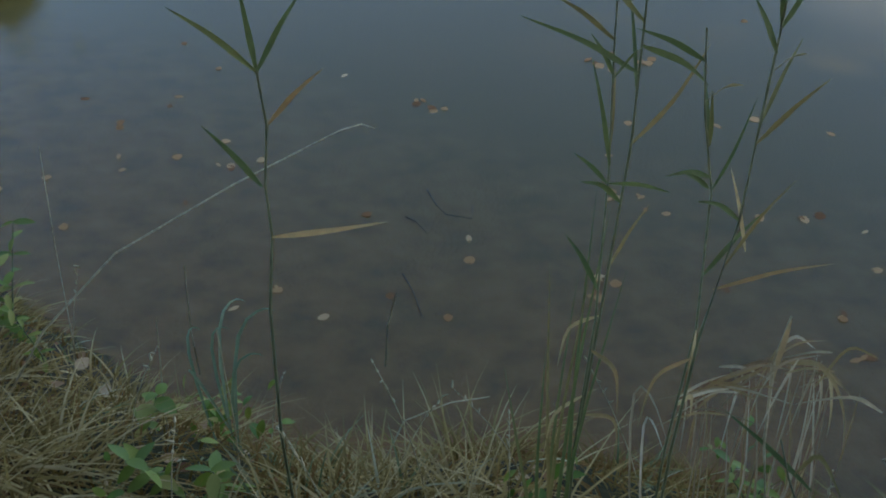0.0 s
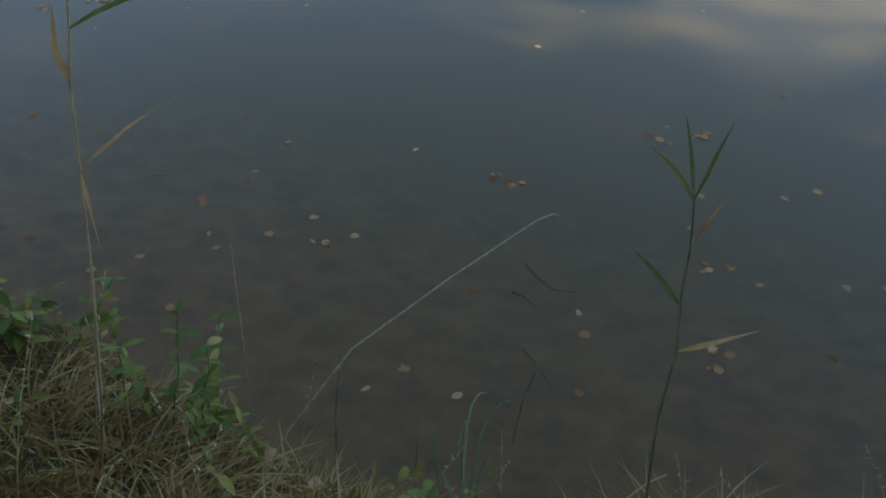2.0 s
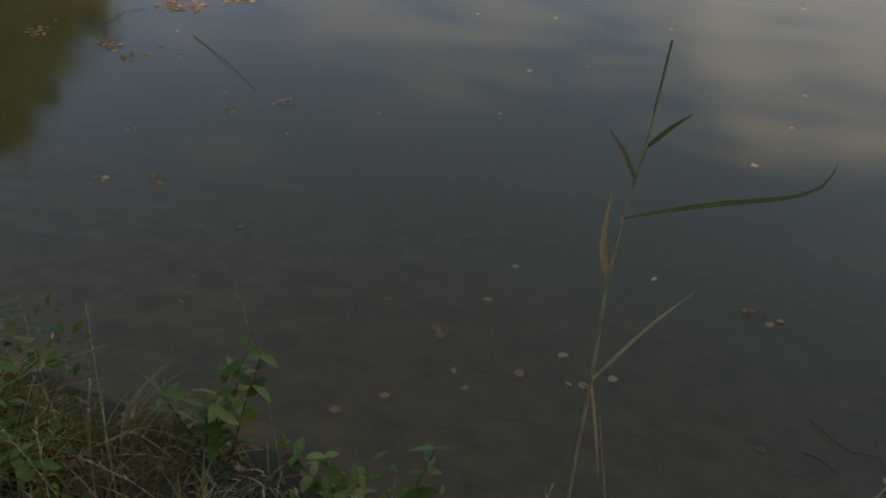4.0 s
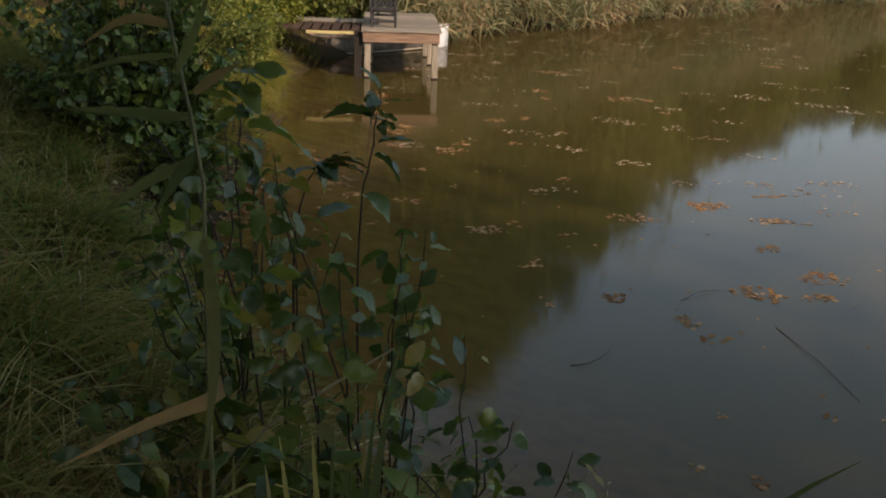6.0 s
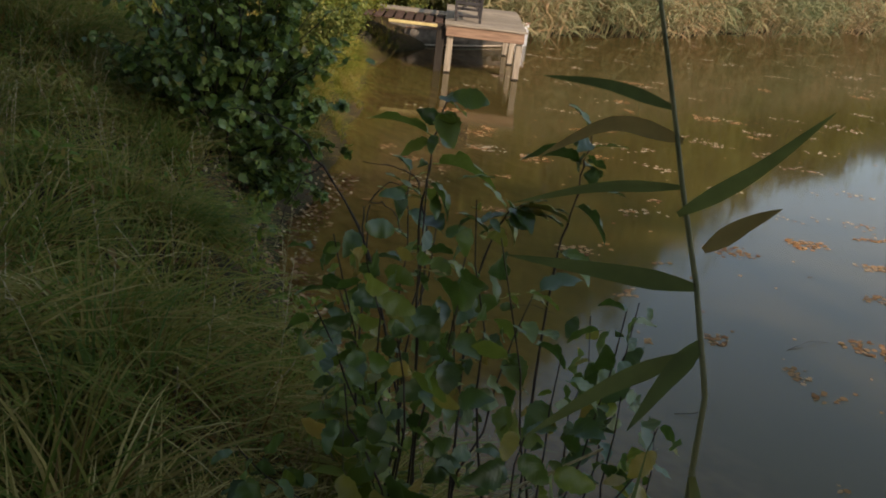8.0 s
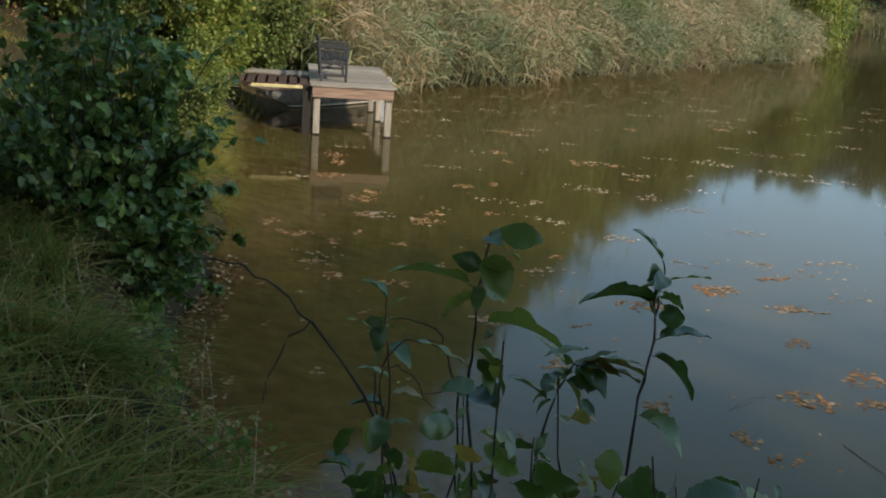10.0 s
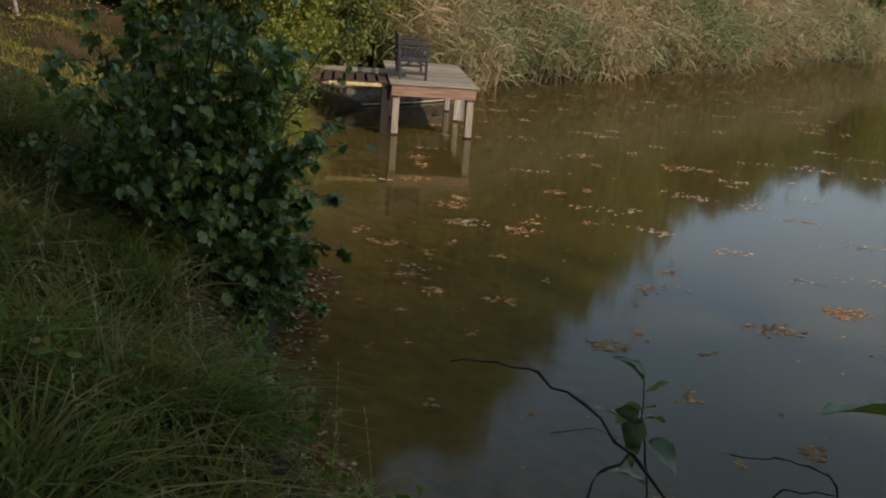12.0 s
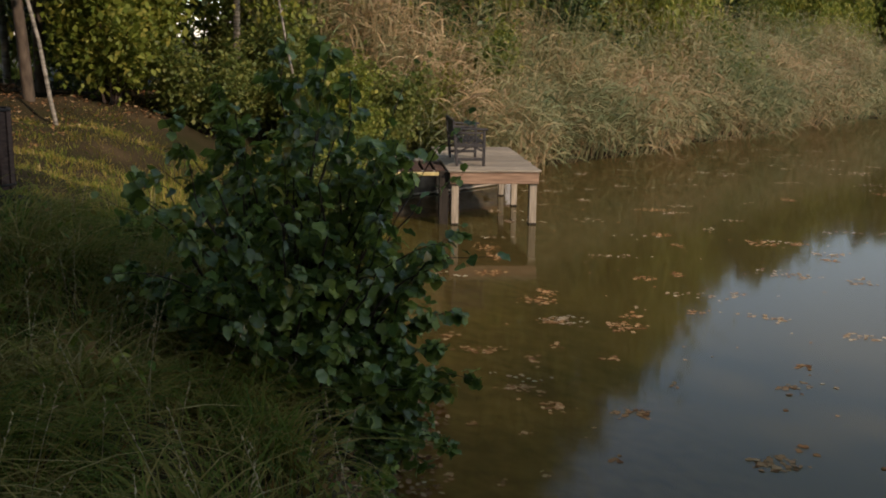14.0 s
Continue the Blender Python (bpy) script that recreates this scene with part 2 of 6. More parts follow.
REED_DRY = leafy("dry_reed_leaf", [(0.0, (0.28, 0.17, 0.065)), (1.0, (0.5, 0.37, 0.18))], 0.65, 0.25, island=False, spec=0.15)
ALDER_LEAF = leafy("alder_leaf", [(0.0, (0.035, 0.07, 0.014)), (0.55, (0.075, 0.125, 0.018)), (0.85, (0.16, 0.2, 0.03)), (1.0, (0.3, 0.2, 0.045))], 0.34, 0.36, island=False, spec=0.8)


def pleat(m):
    """Ribs that run from a leaf's midrib to its edge."""
    nt = m.node_tree
    tc, sep = nt.nodes.new("ShaderNodeTexCoord"), nt.nodes.new("ShaderNodeSeparateXYZ")
    nt.links.new(tc.outputs["Object"], sep.inputs["Vector"])
    last = sep.outputs["X"]
    for op, val in (("ABSOLUTE", None), ("MULTIPLY", -0.9), ("ADD", sep.outputs["Y"]), ("MULTIPLY", 52.0), ("SINE", None)):
        n = nt.nodes.new("ShaderNodeMath")
        n.operation = op
        nt.links.new(last, n.inputs[0])
        if isinstance(val, float):
            n.inputs[1].default_value = val
        elif val is not None:
            nt.links.new(val, n.inputs[1])
        last = n.outputs[0]
    bump_of(nt, nt.nodes["Principled BSDF"], last, 0.09, 0.002)


pleat(ALDER_LEAF)
ALDER_MASS = leafy("alder_foliage", [(0.0, (0.05, 0.1, 0.024)), (0.55, (0.125, 0.2, 0.038)), (1.0, (0.26, 0.32, 0.065))], 0.36, 0.36, spec=0.65)
TREE_GREEN = leafy("tree_foliage", [(0.0, (0.07, 0.105, 0.024)), (0.6, (0.15, 0.18, 0.045)), (1.0, (0.25, 0.25, 0.07))], 0.55, 0.5)
TREE_YELLOW = leafy("yellowing_foliage", [(0.0, (0.1, 0.14, 0.02)), (0.6, (0.2, 0.235, 0.04)), (1.0, (0.35, 0.32, 0.07))], 0.55, 0.5)
TREE_DARK = leafy("dark_foliage", [(0.0, (0.022, 0.045, 0.015)), (1.0, (0.065, 0.1, 0.026))], 0.5, 0.25)
FALLEN = leafy("fallen_leaf", [(0.0, (0.16, 0.066, 0.026)), (0.3, (0.31, 0.155, 0.062)), (0.75, (0.4, 0.22, 0.1)), (1.0, (0.49, 0.31, 0.16))], 0.75, 0.1, island=False, spec=0.08)
FALLEN_MASS = leafy("fallen_leaves", [(0.0, (0.2, 0.1, 0.05)), (0.4, (0.34, 0.22, 0.12)), (0.75, (0.45, 0.33, 0.2)), (1.0, (0.56, 0.46, 0.32))], 0.7, 0.1)
LITTER = leafy("brown_litter", [(0.0, (0.12, 0.05, 0.022)), (0.5, (0.25, 0.125, 0.06)), (0.85, (0.36, 0.22, 0.12)), (1.0, (0.5, 0.36, 0.22))], 0.75, 0.1, spec=0.1)
HERB = leafy("bank_herbs", [(0.1, (0.06, 0.11, 0.012)), (0.45, (0.12, 0.18, 0.02)), (0.65, (0.25, 0.24, 0.04)), (0.85, (0.26, 0.15, 0.05)), (1.0, (0.4, 0.26, 0.1))], 0.5, 0.35, patch=0.4, spec=0.25)
BARK = woody("bark", (0.03, 0.022, 0.016), (0.1, 0.075, 0.055), (8, 8, 3), 0.9, 0.8)
TWIG = woody("twig_bark", (0.02, 0.013, 0.01), (0.06, 0.04, 0.03), (60, 60, 20), 0.7, 0.3)
BIRCH = woody("pale_bark", (0.05, 0.043, 0.032), (0.27, 0.24, 0.2), (3, 3, 14), 0.8, 0.3)
REED_STEM = woody("reed_stem", (0.06, 0.07, 0.03), (0.16, 0.15, 0.07), (90, 90, 12), 0.5, 0.1)
STRAW = woody("straw_stem", (0.22, 0.16, 0.08), (0.45, 0.36, 0.21), (90, 90, 12), 0.6, 0.1)
GREY_WOOD = woody("weathered_planks", (0.14, 0.118, 0.09), (0.32, 0.275, 0.215), (3, 40, 40), 0.85, 0.4)
RED_WOOD = woody("reddish_beam", (0.16, 0.1, 0.07), (0.29, 0.19, 0.13), (3, 40, 40), 0.8, 0.4)
PALE_WOOD = woody("pale_posts", (0.2, 0.165, 0.125), (0.39, 0.335, 0.265), (30, 30, 3), 0.8, 0.3)
DARK_WOOD = woody("dark_wet_and_shaded_wood", (0.012, 0.01, 0.008), (0.04, 0.032, 0.025), (30, 30, 3), 0.7, 0.3)
BENCH_WOOD = woody("dark_bench_wood", (0.02, 0.02, 0.022), (0.06, 0.055, 0.055), (40, 40, 4), 0.6, 0.3)
YELLOW = woody("yellow_paint", (0.34, 0.26, 0.11), (0.5, 0.42, 0.2), (10, 10, 10), 0.6, 0.1)
BROWN_WOOD = woody("dark_brown_planks", (0.04, 0.022, 0.015), (0.1, 0.06, 0.045), (40, 3, 40), 0.8, 0.3)
HULL_DARK = woody("dark_hull", (0.055, 0.048, 0.04), (0.13, 0.115, 0.095), (8, 8, 8), 0.6, 0.2)
HULL_WHITE = woody("white_hull", (0.5, 0.5, 0.5), (0.72, 0.72, 0.74), (4, 4, 4), 0.5, 0.1)
OLD_STONE = woody("dark_stone", (0.02, 0.02, 0.014), (0.07, 0.062, 0.046), (9, 9, 9), 0.9, 0.6)
STONE = woody("grey_stone", (0.14, 0.13, 0.12), (0.36, 0.34, 0.31), (9, 9, 9), 0.9, 0.6)

# ---------------------------------------------------------------- mesh helpers
rng = np.random.default_rng(7)


def mesh_of(name, verts, faces, mat, smooth=True):
    """A mesh from arrays; faces is an (n, k) array of one kind of polygon."""
    verts, faces = np.asarray(verts, np.float32), np.asarray(faces, np.int32)
    me = bpy.data.meshes.new(name)
    n, k = faces.shape
    me.vertices.add(len(verts))
    me.vertices.foreach_set("co", verts.ravel())
    me.loops.add(n * k)
    me.loops.foreach_set("vertex_index", faces.ravel())
    me.polygons.add(n)
    me.polygons.foreach_set("loop_start", np.arange(0, n * k, k, dtype=np.int32))
    me.polygons.foreach_set("loop_total", np.full(n, k, np.int32))
    me.polygons.foreach_set("use_smooth", np.full(n, smooth))
    me.update(calc_edges=True)
    me.materials.append(mat)
    return me


def thing(name, label, category, group="", kind="", at=(0, 0, 0)):
    ob = new(name)
    ob.empty_display_size = 0.1
    ob.location = at
    return tagged(ob, label, category, group, kind)


def solid(name, me, label="", category="", group="", kind=""):
    return tagged(new(name, me), label, category, group, kind)


def part_of(name, me, parent, label=""):
    ob = new(name, me)
    ob.parent = parent
    return tagged(ob, label) if label else ob


def part(name, bm, mat, parent, label=""):
    me = bpy.data.meshes.new(name)
    bm.to_mesh(me)
    bm.free()
    me.materials.append(mat)
    return part_of(name, me, parent, label)


def box(size, centre, turn=(0, 0, 0), bevel=0.008):
    bm = bmesh.new()
    bmesh.ops.create_cube(bm, size=1)
    bmesh.ops.scale(bm, vec=size, verts=bm.verts)
    if bevel:
        bmesh.ops.bevel(bm, geom=bm.edges[:], offset=bevel, segments=1, affect="EDGES")
    bm.transform(pose(*centre, *turn))
    return bm


def strips(P, S):
    """Ribbons: P (n, k, 3) middle lines, S (n, k, 3) half widths. Returns verts, quads."""
    n, k, _ = P.shape
    v = np.stack([P - S, P + S], 2).reshape(-1, 3)
    base = (np.arange(n) * 2 * k)[:, None] + (np.arange(k - 1) * 2)[None, :]
    f = np.stack([base, base + 1, base + 3, base + 2], -1).reshape(-1, 4)
    return v, f


def joined(pieces):
    vs, fs, o = [], [], 0
    for v, f in pieces:
        vs.append(v)
        fs.append(np.asarray(f) + o)
        o += len(v)
    return np.concatenate(vs), np.concatenate(fs)


def blades(pos, height, width, bend, seg=4, lean=None):
    """Grass: each blade rises from pos and arches over in its own direction."""
    n = len(pos)
    a = rng.uniform(0, 2 * np.pi, n)
    d = np.stack([np.cos(a), np.sin(a), 0 * a], 1)
    if lean is not None:
        d = 0.55 * d + lean
        d /= np.linalg.norm(d, axis=1)[:, None] + 1e-6
    t = np.linspace(0, 1, seg + 1)[None, :, None]
    h, w, b = (np.asarray(q)[:, None, None] for q in (height, width, bend))
    up = np.array([0, 0, 1.0])
    P = pos[:, None, :] + up * h * (t - 0.45 * b * t ** 2.4) + d[:, None, :] * h * b * 0.8 * t ** 1.8
    s = rng.uniform(0, 2 * np.pi, n)
    side = np.stack([-d[:, 1], d[:, 0], 0.3 * np.sin(s)], 1)[:, None, :]
    S = side * w * (1 - 0.93 * t ** 1.5) * np.minimum(1, 0.5 + 3 * t)
    return strips(P, S)


def tube(points, radii, sides=6):
    """A round stem along points."""
    P, R = np.asarray(points, float), np.asarray(radii, float)
    k = len(P)
    T = np.gradient(P, axis=0)
    T /= np.linalg.norm(T, axis=1)[:, None] + 1e-9
    ref = np.where(np.abs(T[:, 2:3]) > 0.9, [[1.0, 0, 0]], [[0, 0, 1.0]])
    U = np.cross(T, ref)
    U /= np.linalg.norm(U, axis=1)[:, None] + 1e-9
    V = np.cross(T, U)
    a = np.linspace(0, 2 * np.pi, sides, endpoint=False)
    ring = P[:, None, :] + R[:, None, None] * (np.cos(a)[None, :, None] * U[:, None, :] + np.sin(a)[None, :, None] * V[:, None, :])
    i = np.arange(k - 1)[:, None] * sides
    j = np.arange(sides)[None, :]
    jn = (j + 1) % sides
    f = np.stack([i + j, i + jn, i + sides + jn, i + sides + j], -1).reshape(-1, 4)
    return ring.reshape(-1, 3), f


def leaf_shape(length=0.07, width=0.055, fold=0.25, curl=0.15, teeth=True):
    """A leaf along +y from its stalk, folded on the midrib, as quads; toothed ones have an uneven wavy edge."""
    k = 13 if teeth else 6
    t = np.linspace(0, 1, k)
    w = width / 2 * np.sin(np.pi * np.clip(t * 0.93 + 0.05, 0, 1)) ** 0.75
    y, z = length * t, -curl * length * t ** 2
    mid = np.stack([0 * t, y, z], 1)
    sides = []
    for sgn, beat in ((-1, 1.9), (1, 2.6)):
        ws = w
        if teeth:
            ws = w * (0.93 + 0.14 * (np.arange(k) % 2)) * (1 + 0.09 * np.sin(beat * 3.1 * t + 40 * width))
        ripple = 0.06 * width * np.sin(beat * 6 * t) if teeth else 0 * t
        sides.append(np.stack([sgn * ws, y - 0.1 * ws, z + fold * ws + ripple], 1))
    v = np.stack([sides[0], mid, sides[1]], 1).reshape(-1, 3)
    f = []
    for i in range(k - 1):
        a = 3 * i
        f += [(a, a + 1, a + 4, a + 3), (a + 1, a + 2, a + 5, a + 4)]
    return v, np.array(f)


def turns(yaw, pitch, roll):
    """Rotation matrices Rz(yaw) Rx(pitch) Ry(roll) for arrays of angles."""
    cy, sy, cp, sp, cr, sr = np.cos(yaw), np.sin(yaw), np.cos(pitch), np.sin(pitch), np.cos(roll), np.sin(roll)
    o, z = np.ones_like(cy), np.zeros_like(cy)
    Z = np.stack([cy, -sy, z, sy, cy, z, z, z, o], -1).reshape(-1, 3, 3)
    X = np.stack([o, z, z, z, cp, -sp, z, sp, cp], -1).reshape(-1, 3, 3)
    Y = np.stack([cr, z, sr, z, o, z, -sr, z, cr], -1).reshape(-1, 3, 3)
    return Z @ X @ Y


def scatter(shape, pos, R, size):
    """Many copies of one leaf in one mesh."""
    v, f = shape
    V = np.einsum("nij,mj->nmi", R, v) * np.asarray(size)[:, None, None] + pos[:, None, :]
    F = f[None] + (np.arange(len(pos)) * len(v))[:, None, None]
    return V.reshape(-1, 3), F.reshape(-1, f.shape[1])


# ---------------------------------------------------------------- the pond and its banks
# waterline, with the height of the bank behind it
SHORE = [(12, -3.5, 1), (7, -0.4, 1), (4.6, 1.2, 1), (3.1, 1.9, 1), (2.1, 2.15, 1), (1.6, 2.5, 1), (1.2, 2.95, 1), (0.6, 3.35, 1),
         (0, 4.0, 1), (-0.6, 4.5, 1), (-1.6, 5.2, 1), (-2.55, 5.85, 1), (-3.5, 6.8, 1), (-4.72, 7.95, 1), (-5.6, 9.2, 1), (-6.1, 10.5, 1),
         (-6.35, 12, 1), (-7, 14.1, 0.85), (-7.9, 17, 0.7), (-8.9, 19.5, 0.55), (-9.2, 22, 0.5), (-8.9, 26, 0.35), (-7.6, 29.6, 0.2),
         (-5.4, 32.1, 0.15), (-3.1, 36.8, 0.15), (1, 44.5, 0.15), (4.9, 50.6, 0.15), (7.2, 54, 0.15), (6, 70, 0.15), (8, 88, 0.15),
         (16, 96, 0.2), (30, 99, 0.2), (55, 95, 0.3), (75, 70, 0.3), (80, 30, 0.3), (70, -5, 0.4), (45, -22, 0.6), (22, -14, 0.9)]


def shore_distance(X, Y):
    """Signed distance to the waterline (land positive) and the bank's height factor there."""
    S = np.array(SHORE)
    best, fac = np.full(X.shape, 1e9), np.zeros(X.shape)
    inside = np.zeros(X.shape, bool)
    for (ax, ay, af), (bx, by, bf) in zip(S, np.roll(S, -1, 0)):
        dx, dy = bx - ax, by - ay
        t = np.clip(((X - ax) * dx + (Y - ay) * dy) / (dx * dx + dy * dy), 0, 1)
        d = np.hypot(X - ax - t * dx, Y - ay - t * dy)
        near = d < best
        best = np.where(near, d, best)
        fac = np.where(near, af + t * (bf - af), fac)
        cross = ((ay > Y) != (by > Y)) & (X < dx * (Y - ay) / (dy if dy else 1e-9) + ax)
        inside ^= cross
    return np.where(inside, -best, best), fac


def ground_height(X, Y):
    X, Y = np.asarray(X, float), np.asarray(Y, float)
    d, f = shore_distance(X, Y)
    wob = 0.07 * np.sin(1.7 * X + 0.6 * Y) + 0.06 * np.sin(2.3 * Y - 1.1 * X) + 0.03 * np.sin(5.1 * X + 3.7 * Y)
    d = d + wob * np.exp(-np.abs(d) / 2)
    land = f * (0.85 * (1 - np.exp(-np.maximum(d, 0) / 0.5)) + 0.25 * np.minimum(np.maximum(d, 0), 4.5)) + wob * np.clip(d, 0, 1)
    hill = 0.28 * np.clip(-0.75 * X + 0.25 * Y - 13.0, 0, 3.6) * np.clip(d / 6, 0, 1) * (Y < 60)
    bed = np.maximum(-0.13 + 0.17 * d, -1.3) * np.clip(-d / 0.25, 0, 1)
    return np.where(d > 0, land + hill, bed)


def build_ground():
    xs = np.concatenate([-np.geomspace(700, 16, 26), np.arange(-15.5, 7, 0.16), np.geomspace(7.2, 700, 34)])
    ys = np.concatenate([-np.geomspace(700, 7, 22), np.arange(-6.5, 14, 0.16), np.arange(14.2, 34, 0.4), np.geomspace(34.5, 900, 36)])
    X, Y = np.meshgrid(xs, ys)
    Z = ground_height(X, Y)
    nx, ny = len(xs), len(ys)
    i = (np.arange(ny - 1)[:, None] * nx + np.arange(nx - 1)[None, :]).ravel()
    solid("ground", mesh_of("ground", np.stack([X, Y, Z], -1).reshape(-1, 3), np.stack([i, i + 1, i + nx + 1, i + nx], 1), GROUND),
          "earth bank with leaf litter sloping into the pond", "ground", kind="structure")
    w = [(-16, -8), (95, -30), (100, 110), (-16, 110)]
    solid("water", mesh_of("water", [(x, y, 0) for x, y in w], [(0, 1, 2, 3)], WATER),
          "still brown pond water mirroring sky and trees", "water", kind="structure")


build_ground()

# ---------------------------------------------------------------- the jetty, its bench and the boat
JETTY = pose(-7.77, 20.75, 0, 0, 0, 17.0)      # x along the front edge, y away from it


def build_jetty():
    jetty = thing("jetty", "weathered grey plank jetty on pale posts over the pond", "jetty")
    jetty.matrix_world = JETTY
    W, D, H, n = 1.6, 3.85, 0.95, 28
    for i in range(n):
        j = rng.uniform(-0.012, 0.012)
        part("plank", box((W + j, D / n - 0.01, 0.034), (W / 2 + j, (i + 0.5) * D / n, H - 0.017 + rng.uniform(-0.003, 0.003)), bevel=0.004), GREY_WOOD, jetty)
    part("front_beam", box((W - 0.07, 0.05, 0.2), (W / 2, 0.055, H - 0.136)), RED_WOOD, jetty, "reddish wooden front beam")
    part("side_beam", box((0.05, D - 0.2, 0.16), (W - 0.06, D / 2 + 0.05, H - 0.116)), RED_WOOD, jetty)
    part("side_beam", box((0.05, D - 0.2, 0.16), (0.06, D / 2 + 0.05, H - 0.116)), DARK_WOOD, jetty)
    for x, y in ((0.13, 0.15), (W - 0.12, 0.15), (W - 0.14, 2.1), (0.14, 2.1), (W - 0.2, 3.4), (0.14, 3.6)):
        s = 0.125 if y < 2 else 0.11
        leg = part("post", box((s, s, H + 0.6), (x, y, (H - 0.04 - 0.6) / 2 - 0.02)), PALE_WOOD, jetty, "pale wooden post")
        part("wet_foot", box((s + 0.012, s + 0.012, 0.06), (x, y, 0.0)), DARK_WOOD, leg, "dark wet ring at the waterline")
    # a post in shade; the shade is put into its dark wood colour
    part("dark_post", box((0.16, 0.12, H + 0.5), (-0.06, 0.2, (H - 0.5) / 2 - 0.03)), DARK_WOOD, jetty, "wooden post with its shade put into a dark colour")
    # the footway to the shore
    for i in range(9):
        part("footway_plank", box((0.15, 1.3, 0.032), (-0.12 - i * 0.2, 0.85, H - 0.03), (0, 0, 0), 0.004), BROWN_WOOD, jetty, "dark brown footway plank")
    for i in range(5):
        part("footway_board", box((1.95, 0.125, 0.032), (-0.98, 1.6 + i * 0.135, H - 0.017), (0, 0, 0), 0.004), GREY_WOOD, jetty)
    part("footway_beam", box((0.95, 0.05, 0.06), (-0.62, 0.17, H - 0.08)), YELLOW, jetty, "pale yellow edge board")
    part("footway_beam", box((1.9, 0.06, 0.12), (-0.95, 1.45, H - 0.11)), DARK_WOOD, jetty)
    part("abutment", box((0.34, 0.5, 0.5), (-1.62, 0.95, 0.24), (0, 0, 6), 0.09), OLD_STONE, jetty, "grey stone abutment under the footway")


def build_bench():
    bench = thing("garden_bench", "dark slatted wooden garden bench standing on the jetty planks", "bench")
    bench.matrix_world = JETTY @ pose(0.18, 0.62, 0.951)     # x from back to front, y along the seat
    L = 1.3
    for y in (0.0, L):
        part("back_leg", box((0.05, 0.055, 0.78), (-0.005, y, 0.39), (0, -5, 0)), BENCH_WOOD, bench)
        part("front_leg", box((0.05, 0.055, 0.63), (0.5, y, 0.315)), BENCH_WOOD, bench)
        part("armrest", box((0.62, 0.075, 0.035), (0.26, y, 0.645), (0, 1, 0)), BENCH_WOOD, bench)
        part("stretcher", box((0.48, 0.03, 0.05), (0.25, y, 0.12)), BENCH_WOOD, bench)
        part("side_rail", box((0.48, 0.035, 0.07), (0.25, y, 0.36)), BENCH_WOOD, bench)
        part("side_rail", box((0.46, 0.03, 0.045), (0.25, y, 0.58)), BENCH_WOOD, bench)
        part("brace", box((0.3, 0.025, 0.035), (0.13, y, 0.28), (0, -28, 0)), BENCH_WOOD, bench)
        part("brace", box((0.2, 0.025, 0.035), (0.38, y, 0.31), (0, 24, 0)), BENCH_WOOD, bench)
        for i in range(4):
            part("side_slat", box((0.02, 0.02, 0.21), (0.11 + i * 0.09, y, 0.475), (0, 36, 0)), BENCH_WOOD, bench)
    for i in range(6):
        part("seat_slat", box((0.07, L, 0.022), (0.06 + i * 0.085, L / 2, 0.41)), BENCH_WOOD, bench)
    part("back_rail", box((0.04, L, 0.08), (-0.035, L / 2, 0.755)), BENCH_WOOD, bench)
    part("back_rail", box((0.04, L, 0.05), (0.0, L / 2, 0.48)), BENCH_WOOD, bench)
    for i in range(11):
        part("back_slat", box((0.02, 0.05, 0.27), (-0.018, 0.1 + i * (L - 0.2) / 10, 0.61), (0, -5, 0)), BENCH_WOOD, bench)


def build_boat():
    boat = thing("rowing_boat", "dark rowing boat with a white bow moored at the reeds", "boat")
    boat.matrix_world = pose(-8.62, 25.2, 0, 0, 0, 54)
    L, B = 3.9, 0.5
    k, m = 15, 9
    t = np.linspace(0, 1, k)
    half = B * np.clip(np.sin(np.pi * np.clip(0.16 + 0.84 * t, 0, 1)) ** 0.55, 0.05, 1)
    a = np.linspace(-1, 1, m)
    top = 0.42 + 0.12 * t ** 3
    V = np.array([[(t[i] - 0.5) * L, half[i] * np.sign(q) * abs(q) ** 0.5 * (0.75 + 0.25 * abs(q)), -0.1 + (top[i] + 0.1) * abs(q) ** 3] for i in range(k) for q in a])
    F = np.array([(i * m + j, i * m + j + 1, (i + 1) * m + j + 1, (i + 1) * m + j) for i in range(k - 1) for j in range(m - 1)])
    bow = F[:, 0] // m >= 12
    for nm, f, mt, lb in (("hull", F[~bow], HULL_DARK, "dark grey hull"), ("bow", F[bow], HULL_WHITE, "white painted bow")):
        own, f = np.unique(f, return_inverse=True)
        h = part_of(nm, mesh_of(nm, V[own], f.reshape(-1, 4), mt), boat, lb)
        md = h.modifiers.new("shell", "SOLIDIFY")
        md.thickness = 0.025
    for s in (-1, 1):
        rim = np.array([[(t[i] - 0.5) * L, s * half[i], top[i]] for i in range(k)])
        part_of("gunwale", mesh_of("gunwale", *tube(rim, np.full(k, 0.022), 6), RED_WOOD), boat, "reddish wooden gunwale")
        low = np.array([[(t[i] - 0.5) * L, s * half[i] * 0.83, 0.035] for i in range(k - 2)])
        part_of("rubbing_strake", mesh_of("rubbing_strake", *tube(low, np.full(k - 2, 0.022), 6), PALE_WOOD), boat, "pale strake at the waterline")
    part("thwart", box((0.24, 1.1, 0.03), (-0.5, 0, 0.3)), GREY_WOOD, boat)
    part("thwart", box((0.24, 1.05, 0.03), (0.7, 0, 0.3)), GREY_WOOD, boat)


build_jetty()
build_bench()
build_boat()

# ---------------------------------------------------------------- leaves, trees and shrubs
LEAF = leaf_shape(1.0, 0.85, 0.22, 0.18)
